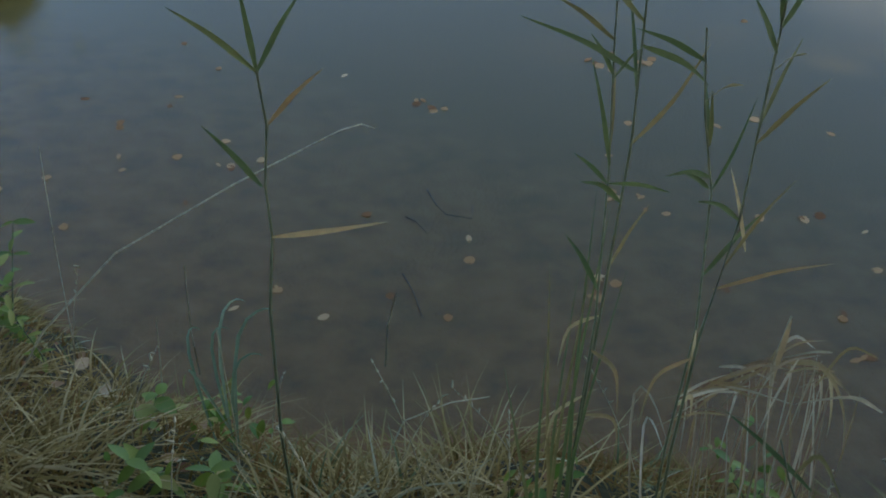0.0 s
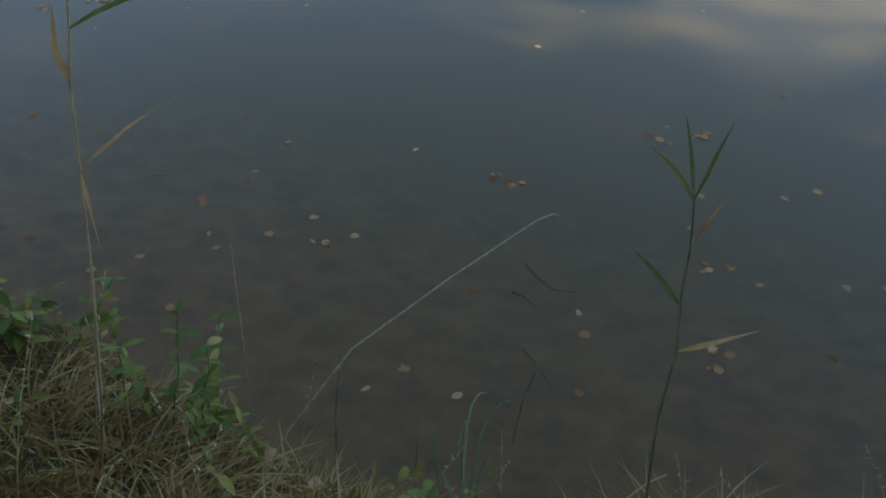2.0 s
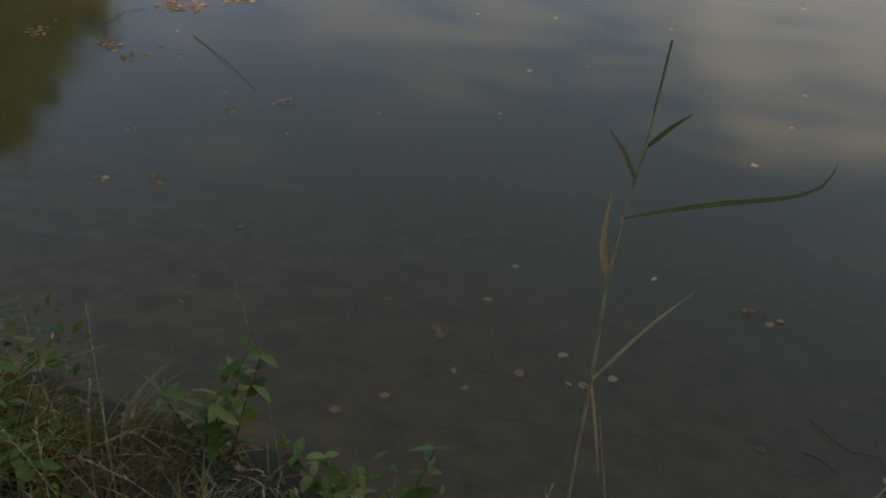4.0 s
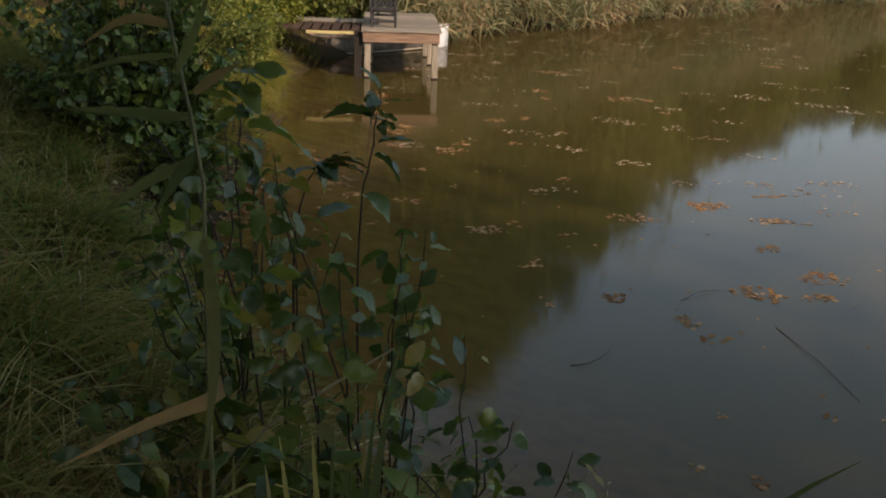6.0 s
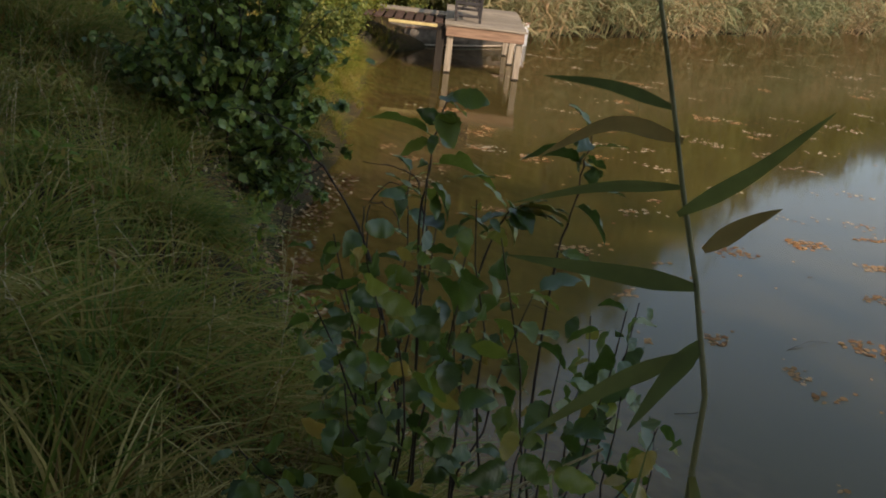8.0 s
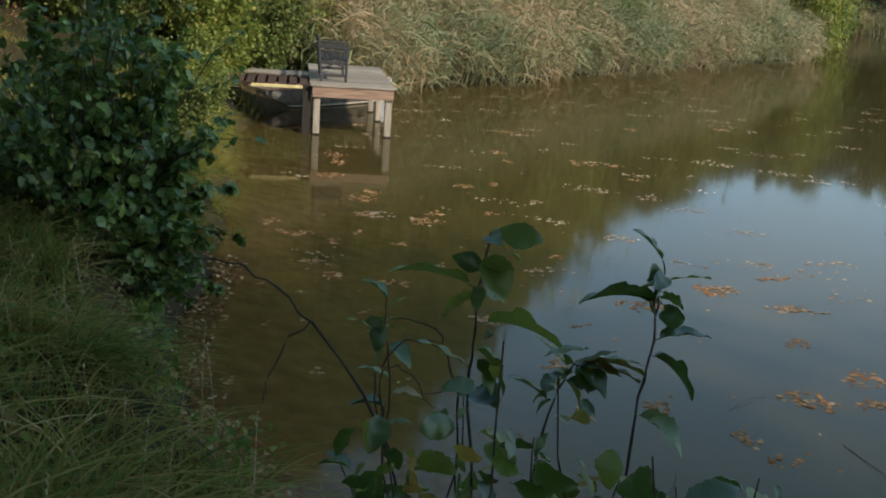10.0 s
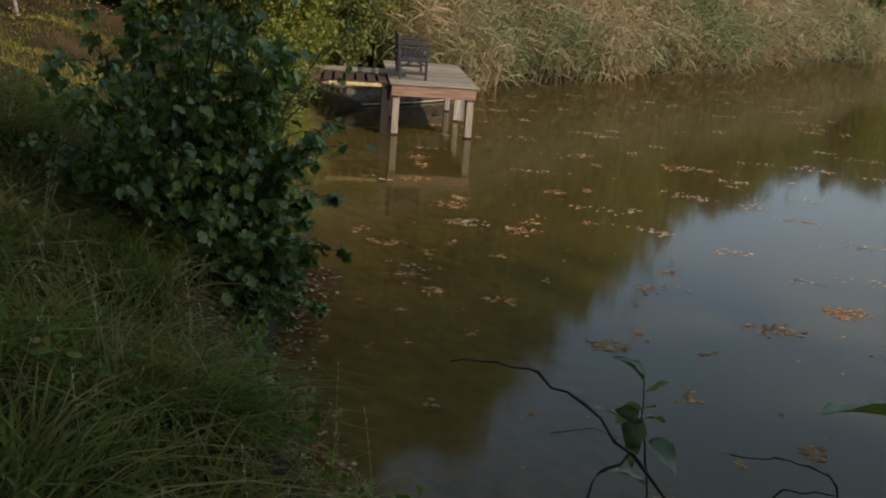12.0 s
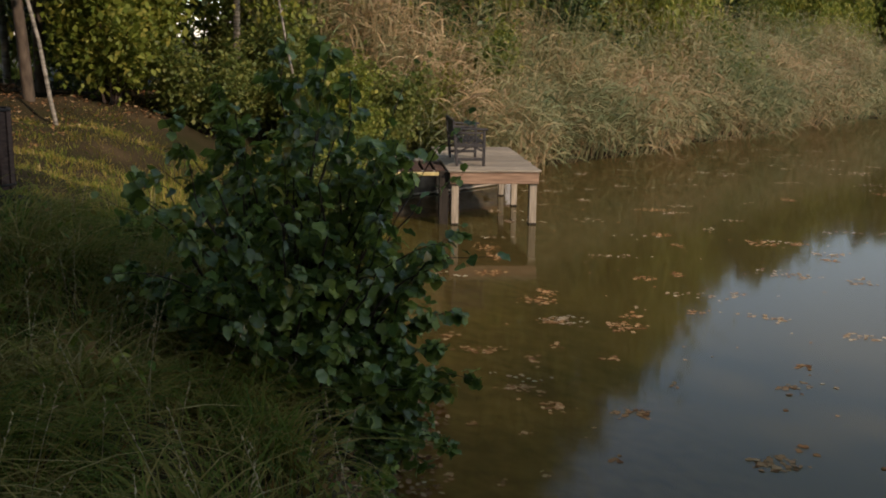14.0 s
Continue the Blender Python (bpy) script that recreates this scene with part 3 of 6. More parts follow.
SPECK = (np.array([(0, 0, 0), (-0.36, 0.5, 0.1), (0, 1, -0.08), (0.36, 0.45, 0.1)]), np.array([(0, 3, 2, 1)]))     # a far leaf: one folded face


def limb_path(start, end, sag, k=6, wob=0.05):
    t = np.linspace(0, 1, k)[:, None]
    s, e = np.array(start, float), np.array(end, float)
    p = s + (e - s) * t
    p[:, 2] += sag * np.sin(np.pi * t[:, 0])
    p[1:-1] += rng.normal(0, wob, (k - 2, 3)) * np.linalg.norm(e - s) * 0.3
    return p


TOPS = {}      # how high each kind of tree really reaches


def tree(name, label, height, spread, leaves, bark, clear=0.25, n_limb=16, leaf=0.22, count=2600, weep=0.0, trunk=0.16, slim=1.0):
    """A tree: tapered bent trunk, limbs, and a crown of many small leaves in uneven clumps."""
    ob = thing(name, label, "tree", group="trees round the pond")
    tp = limb_path((0, 0, -0.3), (rng.uniform(-0.6, 0.6), rng.uniform(-0.6, 0.6), height * 0.95), 0, 9, 0.02)
    part_of("trunk", mesh_of("trunk", *tube(tp, np.linspace(trunk, 0.02, 9), 8), bark), ob)
    spots = []
    for i in range(n_limb):
        z = clear + (0.97 - clear) * (i + rng.uniform(0, 1)) / n_limb
        a = rng.uniform(0, 2 * np.pi)
        reach = spread * (0.35 + 0.65 * np.sin(np.pi * min(1, (z - clear) / (1 - clear) * 0.85 + 0.18))) * rng.uniform(0.6, 1.15)
        s = np.array([np.interp(z * height, tp[:, 2], tp[:, q]) for q in range(3)])
        e = s + np.array([math.cos(a) * reach, math.sin(a) * reach, reach * rng.uniform(0.15, 0.7)])
        lp = limb_path(s, e, -weep * reach * 0.2, 6, 0.08)
        part_of("limb", mesh_of("limb", *tube(lp, np.linspace(trunk * 0.32 * (1.2 - z), 0.008, 6), 5), bark), ob)
        for q in np.linspace(0.35, 1.05, 6):
            c = s + (e - s) * q + rng.normal(0, 0.22, 3) * reach * 0.5
            spots.append((c, reach * rng.uniform(0.13, 0.3)))
    per = count // len(spots)
    pos = np.concatenate([c + rng.normal(0, 1, (per, 3)) * r * np.array([1, 1, 0.75 + weep]) - np.array([0, 0, weep * 0.5]) for c, r in spots])
    TOPS[name] = float(np.percentile(pos[:, 2], 99.3))
    n = len(pos)
    R = turns(rng.uniform(0, 6.28, n), rng.normal(-0.4 - 0.6 * weep, 0.6, n), rng.normal(0, 0.6, n))
    part_of("crown", mesh_of("crown", *scatter((SPECK[0] * np.array([slim, 1, 1]), SPECK[1]), pos, R, rng.uniform(0.6, 1.3, n) * leaf), leaves), ob)
    return ob


# how high the treetops stand over the water's mirror, by bearing, seen from the two ends of the bank
OUTLINES = [((-1.3, 1.2), [-40, -17, -11.2, -7.5, -4.4, -1.7, 0.3, 1.5, 3.0, 4.7, 6.6, 8.4, 10.5, 14, 40], [28, 28, 26, 22.5, 18.3, 15.6, 14.2, 12.5, 11.9, 12.5, 9.8, 10.0, 10.2, 9.6, 9.6]),
            ((-3.8, 3.3), [-40, -14, -8, -3.6, -1.1, 0.7, 2.1, 3.2, 4.3, 5.6, 6.6, 7.3, 8.4, 9.4, 13, 40], [29, 29, 25, 20.6, 18, 16, 14, 12.4, 11.9, 11.9, 12.4, 11.6, 9.6, 10.3, 10.1, 9.6])]


def put_trees():
    kinds = [tree("willow_tree", "tall green willow with yellowing leaves behind the reeds", 13, 3.6, TREE_YELLOW, BARK, 0.08, 26, 0.46, 13500, 0.9, 0.16, 0.45),
             tree("birch_tree", "slender birch with a pale trunk and yellowing leaves", 14, 2.5, TREE_YELLOW, BIRCH, 0.28, 20, 0.22, 8500, 0.4, 0.12),
             tree("alder_tree", "tall dark green alder, at the wood's edge and added unseen behind the walker", 15, 3.0, TREE_GREEN, BARK, 0.16, 24, 0.26, 11000),
             tree("oak_tree", "broad dark green tree, on the far shore and added unseen behind the walker", 15, 4.6, TREE_DARK, BARK, 0.12, 26, 0.4, 10500),
             tree("young_birch_tree", "thin leaning young birch with a pale stem", 7, 1.5, TREE_YELLOW, BIRCH, 0.4, 12, 0.13, 3400, 0.3, 0.036)]
    spots, wood = [], []
    # the wood behind the jetty and the reeds, then the far shore
    for i in range(17):
        wood.append((-15 + i * 1.6 + rng.uniform(-1, 1), 31 + i * 2.5 + rng.uniform(-2, 2.5), (0, 2, 0, 1, 2)[i % 5]))
    for i in range(10):
        wood.append((-26 + i * 2.1 + rng.uniform(-1, 1), 29 + i * 3.2 + rng.uniform(-2, 3), (2, 0, 2, 1)[i % 4]))
    for i in range(15):
        wood.append((0 + i * 5.6 + rng.uniform(-2, 2), 106 + 5 * math.sin(i) + rng.uniform(-3, 3), (3, 0, 3, 2)[i % 4]))
    for i in range(13):
        wood.append((6 + i * 3.7 + rng.uniform(-1, 1), 102 + rng.uniform(-1.5, 1.5), (3, 2)[i % 2]))
    for i in range(7):
        wood.append((2.5 - i * 1.5 + rng.uniform(-1, 1), 66 + i * 5 + rng.uniform(-2, 2), (0, 3, 0)[i % 3]))
    for x, y, k in wood:
        # the treetops fall towards the far end of the pond; the outline holds from both ends of the walk
        wide, tops = (3.6, 2.5, 3.0, 4.6)[k] * 0.55, []
        for (ex, ey), turn, rise in OUTLINES:
            dist, az = math.hypot(x - ex, y - ey), math.degrees(math.atan2(x - ex, y - ey))
            half = math.degrees(wide / dist)
            low = min(np.interp(az + q, turn, rise) for q in (0, 0.4 * half, 0.8 * half))
            tops.append(dist * math.tan(radians(low)) - 3.25)
        spots.append((x, y, k, min(1.45, min(tops) / TOPS[kinds[k].name.split(".")[0]] * rng.uniform(0.93, 1.04))))
    # the wood beside the path on the slope
    for x, y, k, s in ((-16.5, 22.5, 2, 0.8), (-19, 25, 1, 0.85), (-13.8, 26, 1, 0.8), (-22, 21, 2, 0.9), (-20.5, 17, 3, 0.8), (-25, 15, 2, 1.0), (-17.5, 30, 0, 0.9), (-24, 28, 2, 1.0), (-11.8, 30, 1, 0.85), (-15.3, 20.3, 2, 0.75), (-14.2, 19.4, 4, 1.0), (-11.1, 23.2, 4, 0.95)):
        spots.append((x, y, k, s))
    # unseen trees added behind and beside the walker to shade the near bank and lawn
    for x, y, k, s in ((8.2, -2.8, 3, 1.2), (10.8, -4.4, 3, 1.23), (13.5, -6.5, 2, 1.22), (6, -5, 3, 0.9), (9.5, -8, 3, 1.1), (12, -11, 3, 1.2), (16.5, -9.5, 2, 1.2), (-9, -3.5, 3, 0.9), (18, -13, 3, 1.1), (-13, 2.5, 3, 0.85), (-12.8, 6.5, 3, 0.8), (-1, -5.5, 3, 0.85), (-5, -4.2, 3, 0.9), (3, -6, 3, 0.9), (8, -11, 2, 1.1)):
        spots.append((x, y, k, s))
    used = set()
    for x, y, k, s in spots:
        m = pose(x, y, float(ground_height(x, y)) - 0.05, 0, 0, rng.uniform(0, 360))
        if k == 4:
            m = pose(x, y, float(ground_height(x, y)) - 0.05, 0, -7, 0)
        if k in used:
            o = copy_thing(kinds[k], m)
        else:
            used.add(k)
            o = kinds[k]
            o.matrix_basis = m
        o.scale = (s * rng.uniform(0.9, 1.1), s * rng.uniform(0.9, 1.1), s)


def shrub(name, label, height, radius, mat, count, leaf, group="shrubs along the shore"):
    ob = thing(name, label, "shrub", group=group)
    spots = []
    for i in range(14):
        a, r = rng.uniform(0, 6.28), radius * rng.uniform(0.3, 1.0)
        e = np.array([math.cos(a) * r, math.sin(a) * r, height * rng.uniform(0.45, 1.0)])
        p = limb_path((rng.normal(0, 0.1), rng.normal(0, 0.1), -0.1), e, 0.1, 6, 0.06)
        part_of("stem", mesh_of("stem", *tube(p, np.linspace(0.018, 0.004, 6), 5), TWIG), ob)
        spots += [p[j] for j in (2, 3, 4, 5)]
    per = count // len(spots)
    pos = np.concatenate([c + rng.normal(0, radius * rng.uniform(0.08, 0.2), (per, 3)) for c in spots])
    pos[:, 2] = np.maximum(pos[:, 2], 0.05)
    n = len(pos)
    R = turns(rng.uniform(0, 6.28, n), rng.normal(-0.3, 0.6, n), rng.normal(0, 0.5, n))
    part_of("foliage", mesh_of("foliage", *scatter(SPECK, pos, R, rng.uniform(0.6, 1.3, n) * leaf), mat), ob)
    return ob


def put_shrubs():
    a = shrub("shrub", "yellow-green leafy shrub lit by the sun", 2.2, 1.3, TREE_YELLOW, 7500, 0.11)
    b = shrub("shrub", "green leafy shrub at the edge of the wood", 2.0, 1.4, TREE_GREEN, 7500, 0.11)
    c = shrub("shrub", "dark green undergrowth in the wood", 2.6, 1.7, TREE_DARK, 7000, 0.13)
    lot = [(-9.9, 21.3, a, 0.62), (-10.4, 23, a, 0.8), (-10.2, 25.2, b, 0.9), (-9.6, 27.2, a, 0.9), (-11.5, 24.3, b, 1.1), (-11.5, 27, b, 1.0), (-9.4, 18.9, b, 0.55),
           (-8.1, 15.6, b, 0.5), (-8.7, 17.4, a, 0.5), (-13, 22.6, b, 0.9), (-14.4, 21.6, a, 1.25), (-15.5, 23.5, b, 1.0), (-12.6, 25.6, b, 1.0), (-16.2, 17.6, b, 0.75), (-17.4, 18.2, c, 0.7), (-18.8, 22.5, b, 0.6),
           (-19.5, 14.5, c, 1.1), (-14, 28, b, 1.5), (-12, 30.5, c, 1.4), (-9.5, 30, b, 1.2), (-9.5, 33, a, 1.1), (-8.0, 36.5, b, 1.1), (-6.6, 40.5, a, 1.1), (-11, 34, c, 1.6),
           (-8.5, 38, c, 1.6), (-3, 44, b, 1.6), (-17, 26, c, 1.3)]
    lot += [(14 + i * 3.2, 104 + math.sin(i), c, 3.0) for i in range(10)]
    lot += [(-9.6, 31.8, a, 1.1)]
    lot += [(3 + i * 4.2, 101.5 + 3 * math.sin(2.1 * i), (c, b)[i % 2], 1.9) for i in range(14)]
    lot += [(-14 + i * 1.5, 37 + i * 2.4, (b, c, a)[i % 3], 1.7) for i in range(12)]
    seen = set()
    for x, y, k, s in lot:
        m = pose(x, y, float(ground_height(x, y)), 0, 0, rng.uniform(0, 360))
        if k.name in seen:
            o = copy_thing(k, m)
        else:
            seen.add(k.name)
            o = k
            o.matrix_basis = m
        o.scale = (s, s, s * rng.uniform(0.85, 1.15))


def leaf_variants(prefix, mat, n=3):
    out = []
    for i in range(n):
        v, f = leaf_shape(1.0, 0.56 + 0.09 * i, 0.15 + 0.2 * i, 0.15 + 0.15 * i)
        v = v + np.array([0, 0.12, 0])
        stalk = tube([(0, 0, 0), (0, 0.12, 0)], [0.012, 0.012], 4)
        out.append(mesh_of(prefix, *joined([(v, f), stalk]), mat))
    return out


ALDER = leaf_variants("alder_leaf", ALDER_LEAF)


def hang_leaf(parent, me, at, yaw, pitch, roll, size, name="leaf"):
    ob = part_of(name, me, parent)
    ob.matrix_basis = pose(*at, math.degrees(pitch), math.degrees(roll), math.degrees(yaw)) @ Matrix.Scale(size, 4)
    return ob


def build_big_alder():
    bush = thing("alder_bush", "large dark green alder bush leaning over the pond", "bush")
    cx, cy = -6.6, 10.15
    cz = float(ground_height(cx, cy))
    pos, aim = [], []
    for i in range(112):
        a = 2.4 * i + rng.normal(0, 0.3)
        r = math.sqrt(rng.uniform(0.02, 1.0))
        top = rng.uniform(0.75, 1.12) if i % 3 else rng.uniform(0.25, 0.7)
        e = np.array([cx + 0.06 + 1.22 * r * math.cos(a), cy + 1.14 * r * math.sin(a), cz + 2.38 * top * (1 - 0.42 * r * r)])
        if e[0] > cx + 0.3:
            e[2] -= 0.32 * (e[0] - cx)
        if i % 8 == 5 and i < 78:
            # boughs that reach out over the water
            e = np.array([rng.uniform(-6.1, -5.75), rng.uniform(10.1, 10.7), rng.uniform(0.5, 1.8)])
        if i >= 78:
            # boughs that hang down the slope to the water
            e = np.array([rng.uniform(-6.55, -5.4), rng.uniform(9.35, 10.4), 0])
            e[2] = max(0.15, float(ground_height(e[0], e[1]))) + rng.uniform(0.1, 1.0)
        p = limb_path((cx + rng.normal(0, 0.15), cy + rng.normal(0, 0.15), cz - 0.1), e, 0.16 * r, 8, 0.05)
        part_of("stem", mesh_of("stem", *tube(p, np.linspace(0.016, 0.002, 8), 5), TWIG), bush)
        # side twigs with alternate leaves, then leaves up to the tip
        for q in np.linspace(0.4, 0.97, 7):
            b = np.array([np.interp(q, np.linspace(0, 1, 8), p[:, d]) for d in range(3)])
            w = rng.uniform(0, 6.28)
            ln = rng.uniform(0.15, 0.42) * (1.25 - q)
            d = np.array([math.cos(w), math.sin(w), rng.uniform(-0.1, 0.6)])
            for s in np.linspace(0.1, 1.0, 11):
                pos.append(b + d * ln * s + rng.normal(0, 0.02, 3))
                aim.append(w - np.pi / 2 + rng.choice([-1, 1]) * rng.uniform(0.3, 1.3))
        for q in np.linspace(0.55, 1.0, 9):
            pos.append(np.array([np.interp(q, np.linspace(0, 1, 8), p[:, d]) for d in range(3)]))
            aim.append(rng.uniform(0, 6.28))
    # long thin shoots with few leaves that stand out from the outline
    for i in range(16):
        a, r = 2.4 * i + 2.2, rng.uniform(1.15, 1.5)
        e = np.array([cx + r * math.cos(a), cy + 0.95 * r * math.sin(a), cz + rng.uniform(1.0, 2.35)])
        p = limb_path((cx + 0.3 * math.cos(a), cy + 0.3 * math.sin(a), cz + 0.4), e, 0.2, 8, 0.04)
        part_of("stem", mesh_of("stem", *tube(p, np.linspace(0.009, 0.0018, 8), 5), TWIG), bush)
        for q in np.linspace(0.5, 1.0, 10):
            b = np.array([np.interp(q, np.linspace(0, 1, 8), p[:, d]) for d in range(3)])
            pos.append(b + rng.normal(0, 0.03, 3))
            aim.append(rng.uniform(0, 6.28))
    pos, yaw = np.array(pos), np.array(aim)
    n = len(pos)
    pitch, roll = rng.normal(-0.5, 0.4, n), rng.normal(0, 0.4, n)
    size = rng.uniform(0.05, 0.108, n)
    # single leaves where the bush shows its outline to the walker, the rest as one mass
    front = (pos[:, 0] - cx) * 0.55 - (pos[:, 1] - cy) * 0.8 + 0.35 * (pos[:, 2] - cz)
    pick = np.argsort(-front)[:290]
    rest = np.setdiff1d(np.arange(n), pick)
    part_of("foliage", mesh_of("foliage", *scatter(LEAF, pos[rest], turns(yaw[rest], pitch[rest], roll[rest]), size[rest]), ALDER_MASS), bush)
    for i in pick:
        hang_leaf(bush, ALDER[i % 3], pos[i], yaw[i], pitch[i], roll[i], size[i])


def aimed_leaf(parent, base, tip, roll, me):
    """A leaf from its stalk's foot to its tip."""
    d = np.array(tip, float) - np.array(base, float)
    ln = float(np.linalg.norm(d))
    ob = part_of("leaf", me, parent)
    ob.matrix_basis = pose(*base, math.degrees(math.asin(d[2] / ln)), 0, math.degrees(math.atan2(-d[0], d[1]))) @ pose(0, 0, 0, 0, roll, 0) @ Matrix.Scale(ln / 1.12, 4)


def sapling(name, label, foot, tips, per, size, lowest=0.3):
    """Young alder: thin upright shoots with alternate single leaves."""
    ob = thing(name, label, "sapling", group="young alders on the bank")
    for tip in tips:
        f = np.array(foot) + np.array([rng.normal(0, 0.09), rng.normal(0, 0.09), 0])
        f[2] = float(ground_height(f[0], f[1])) - 0.03
        k = 9
        t = np.linspace(0, 1, k)[:, None]
        p = f + (np.array(tip) - f) * np.concatenate([t ** 1.25, t ** 1.25, t ** 0.95], 1)
        p[1:-1] += rng.normal(0, 0.012, (k - 2, 3))
        part_of("shoot", mesh_of("shoot", *tube(p, np.linspace(0.0055, 0.0018, k), 6), TWIG), ob)
        a = rng.uniform(0, 6.28)
        for j in range(per):
            q = lowest + (1 - lowest) * ((j + 0.6) / per) ** 0.65
            c = np.array([np.interp(q, t[:, 0], p[:, d]) for d in range(3)])
            a += 2.4 + rng.normal(0, 0.3)
            out = rng.uniform(0, 0.09)
            c = c + np.array([-math.sin(a) * out, math.cos(a) * out, rng.normal(0, 0.02)])
            hang_leaf(ob, ALDER[rng.integers(3)], c, a + rng.normal(0, 0.5), rng.normal(-0.4, 0.6), rng.normal(0, 0.8), size * rng.uniform(0.45, 1.3))
    return ob


def smooth_line(points, per=4, wob=0.004):
    """A bent line through points, rounded and slightly crooked."""
    P = np.array(points, float)
    u = np.linspace(0, len(P) - 1, (len(P) - 1) * per + 1)
    C = np.stack([np.interp(u, np.arange(len(P)), P[:, d]) for d in range(3)], 1)
    for _ in range(3):
        C[1:-1] = (C[:-2] + 2 * C[1:-1] + C[2:]) / 4
    C[1:-1] += rng.normal(0, wob, (len(C) - 2, 3))
    return C


def twig(points, r0, r1, parent):
    C = smooth_line(points)
    k = len(C)
    r = np.linspace(r0, r1, k) * np.where(np.arange(k) % 3 == 2, 1.45, 1.0)      # knobbly at the buds
    bits = [tube(C, r, 6)]
    for i in range(3, k - 1, 3):
        d = rng.normal(0, 1, 3) * np.array([1, 1, 0.5])
        bits.append(tube([C[i], C[i] + 0.006 * d / np.linalg.norm(d) + (0, 0, 0.005)], [0.0018, 0.0006], 5))
    part_of("branch", mesh_of("branch", *joined(bits), TWIG), parent)


def build_saplings():
    sapling("alder_sapling", "young alder with dark green toothed leaves on upright shoots", (-2.65, 4.3, 0),
            [(-2.9, 4.3, 2.3), (-2.75, 4.6, 2.25), (-3.05, 4.5, 2.05), (-2.81, 3.88, 2.41), (-2.82, 3.82, 2.23), (-2.62, 4.02, 2.6), (-2.65, 3.71, 2.42), (-2.9, 3.6, 1.9)], 19, 0.08, 0.4)
    sapling("alder_sapling", "young alder with reddish shoots and dark green leaves", (-2.5, 4.1, 0),
            [(-2.5, 4.0, 2.2), (-2.51, 4.13, 2.5), (-2.49, 3.51, 2.34), (-2.45, 3.84, 2.31), (-2.61, 3.53, 2.19), (-2.7, 3.4, 1.8), (-2.55, 4.25, 2.3), (-2.35, 4.3, 2.2)], 19, 0.08, 0.4)
    sapling("alder_sapling", "dense young alder with jagged green leaves close to the water", (-2.2, 4.25, 0),
            [(-2.05, 4.3, 2.25), (-2.34, 3.73, 2.54), (-2.06, 4.05, 2.31), (-2.17, 3.79, 2.26), (-1.92, 3.81, 2.13), (-2.03, 3.99, 2.10), (-2.20, 3.62, 2.12), (-2.2, 4.5, 2.1), (-2.35, 3.4, 1.9)], 17, 0.08, 0.4)
    sapling("alder_sapling", "low young alder with notched leaves above the water's edge", (-1.85, 4.25, 0),
            [(-1.65, 3.82, 1.85), (-1.83, 4.06, 1.72), (-1.5, 4.15, 1.6), (-2.1, 3.95, 1.7), (-1.95, 4.5, 1.8), (-1.75, 3.7, 1.5)], 14, 0.085, 0.3)
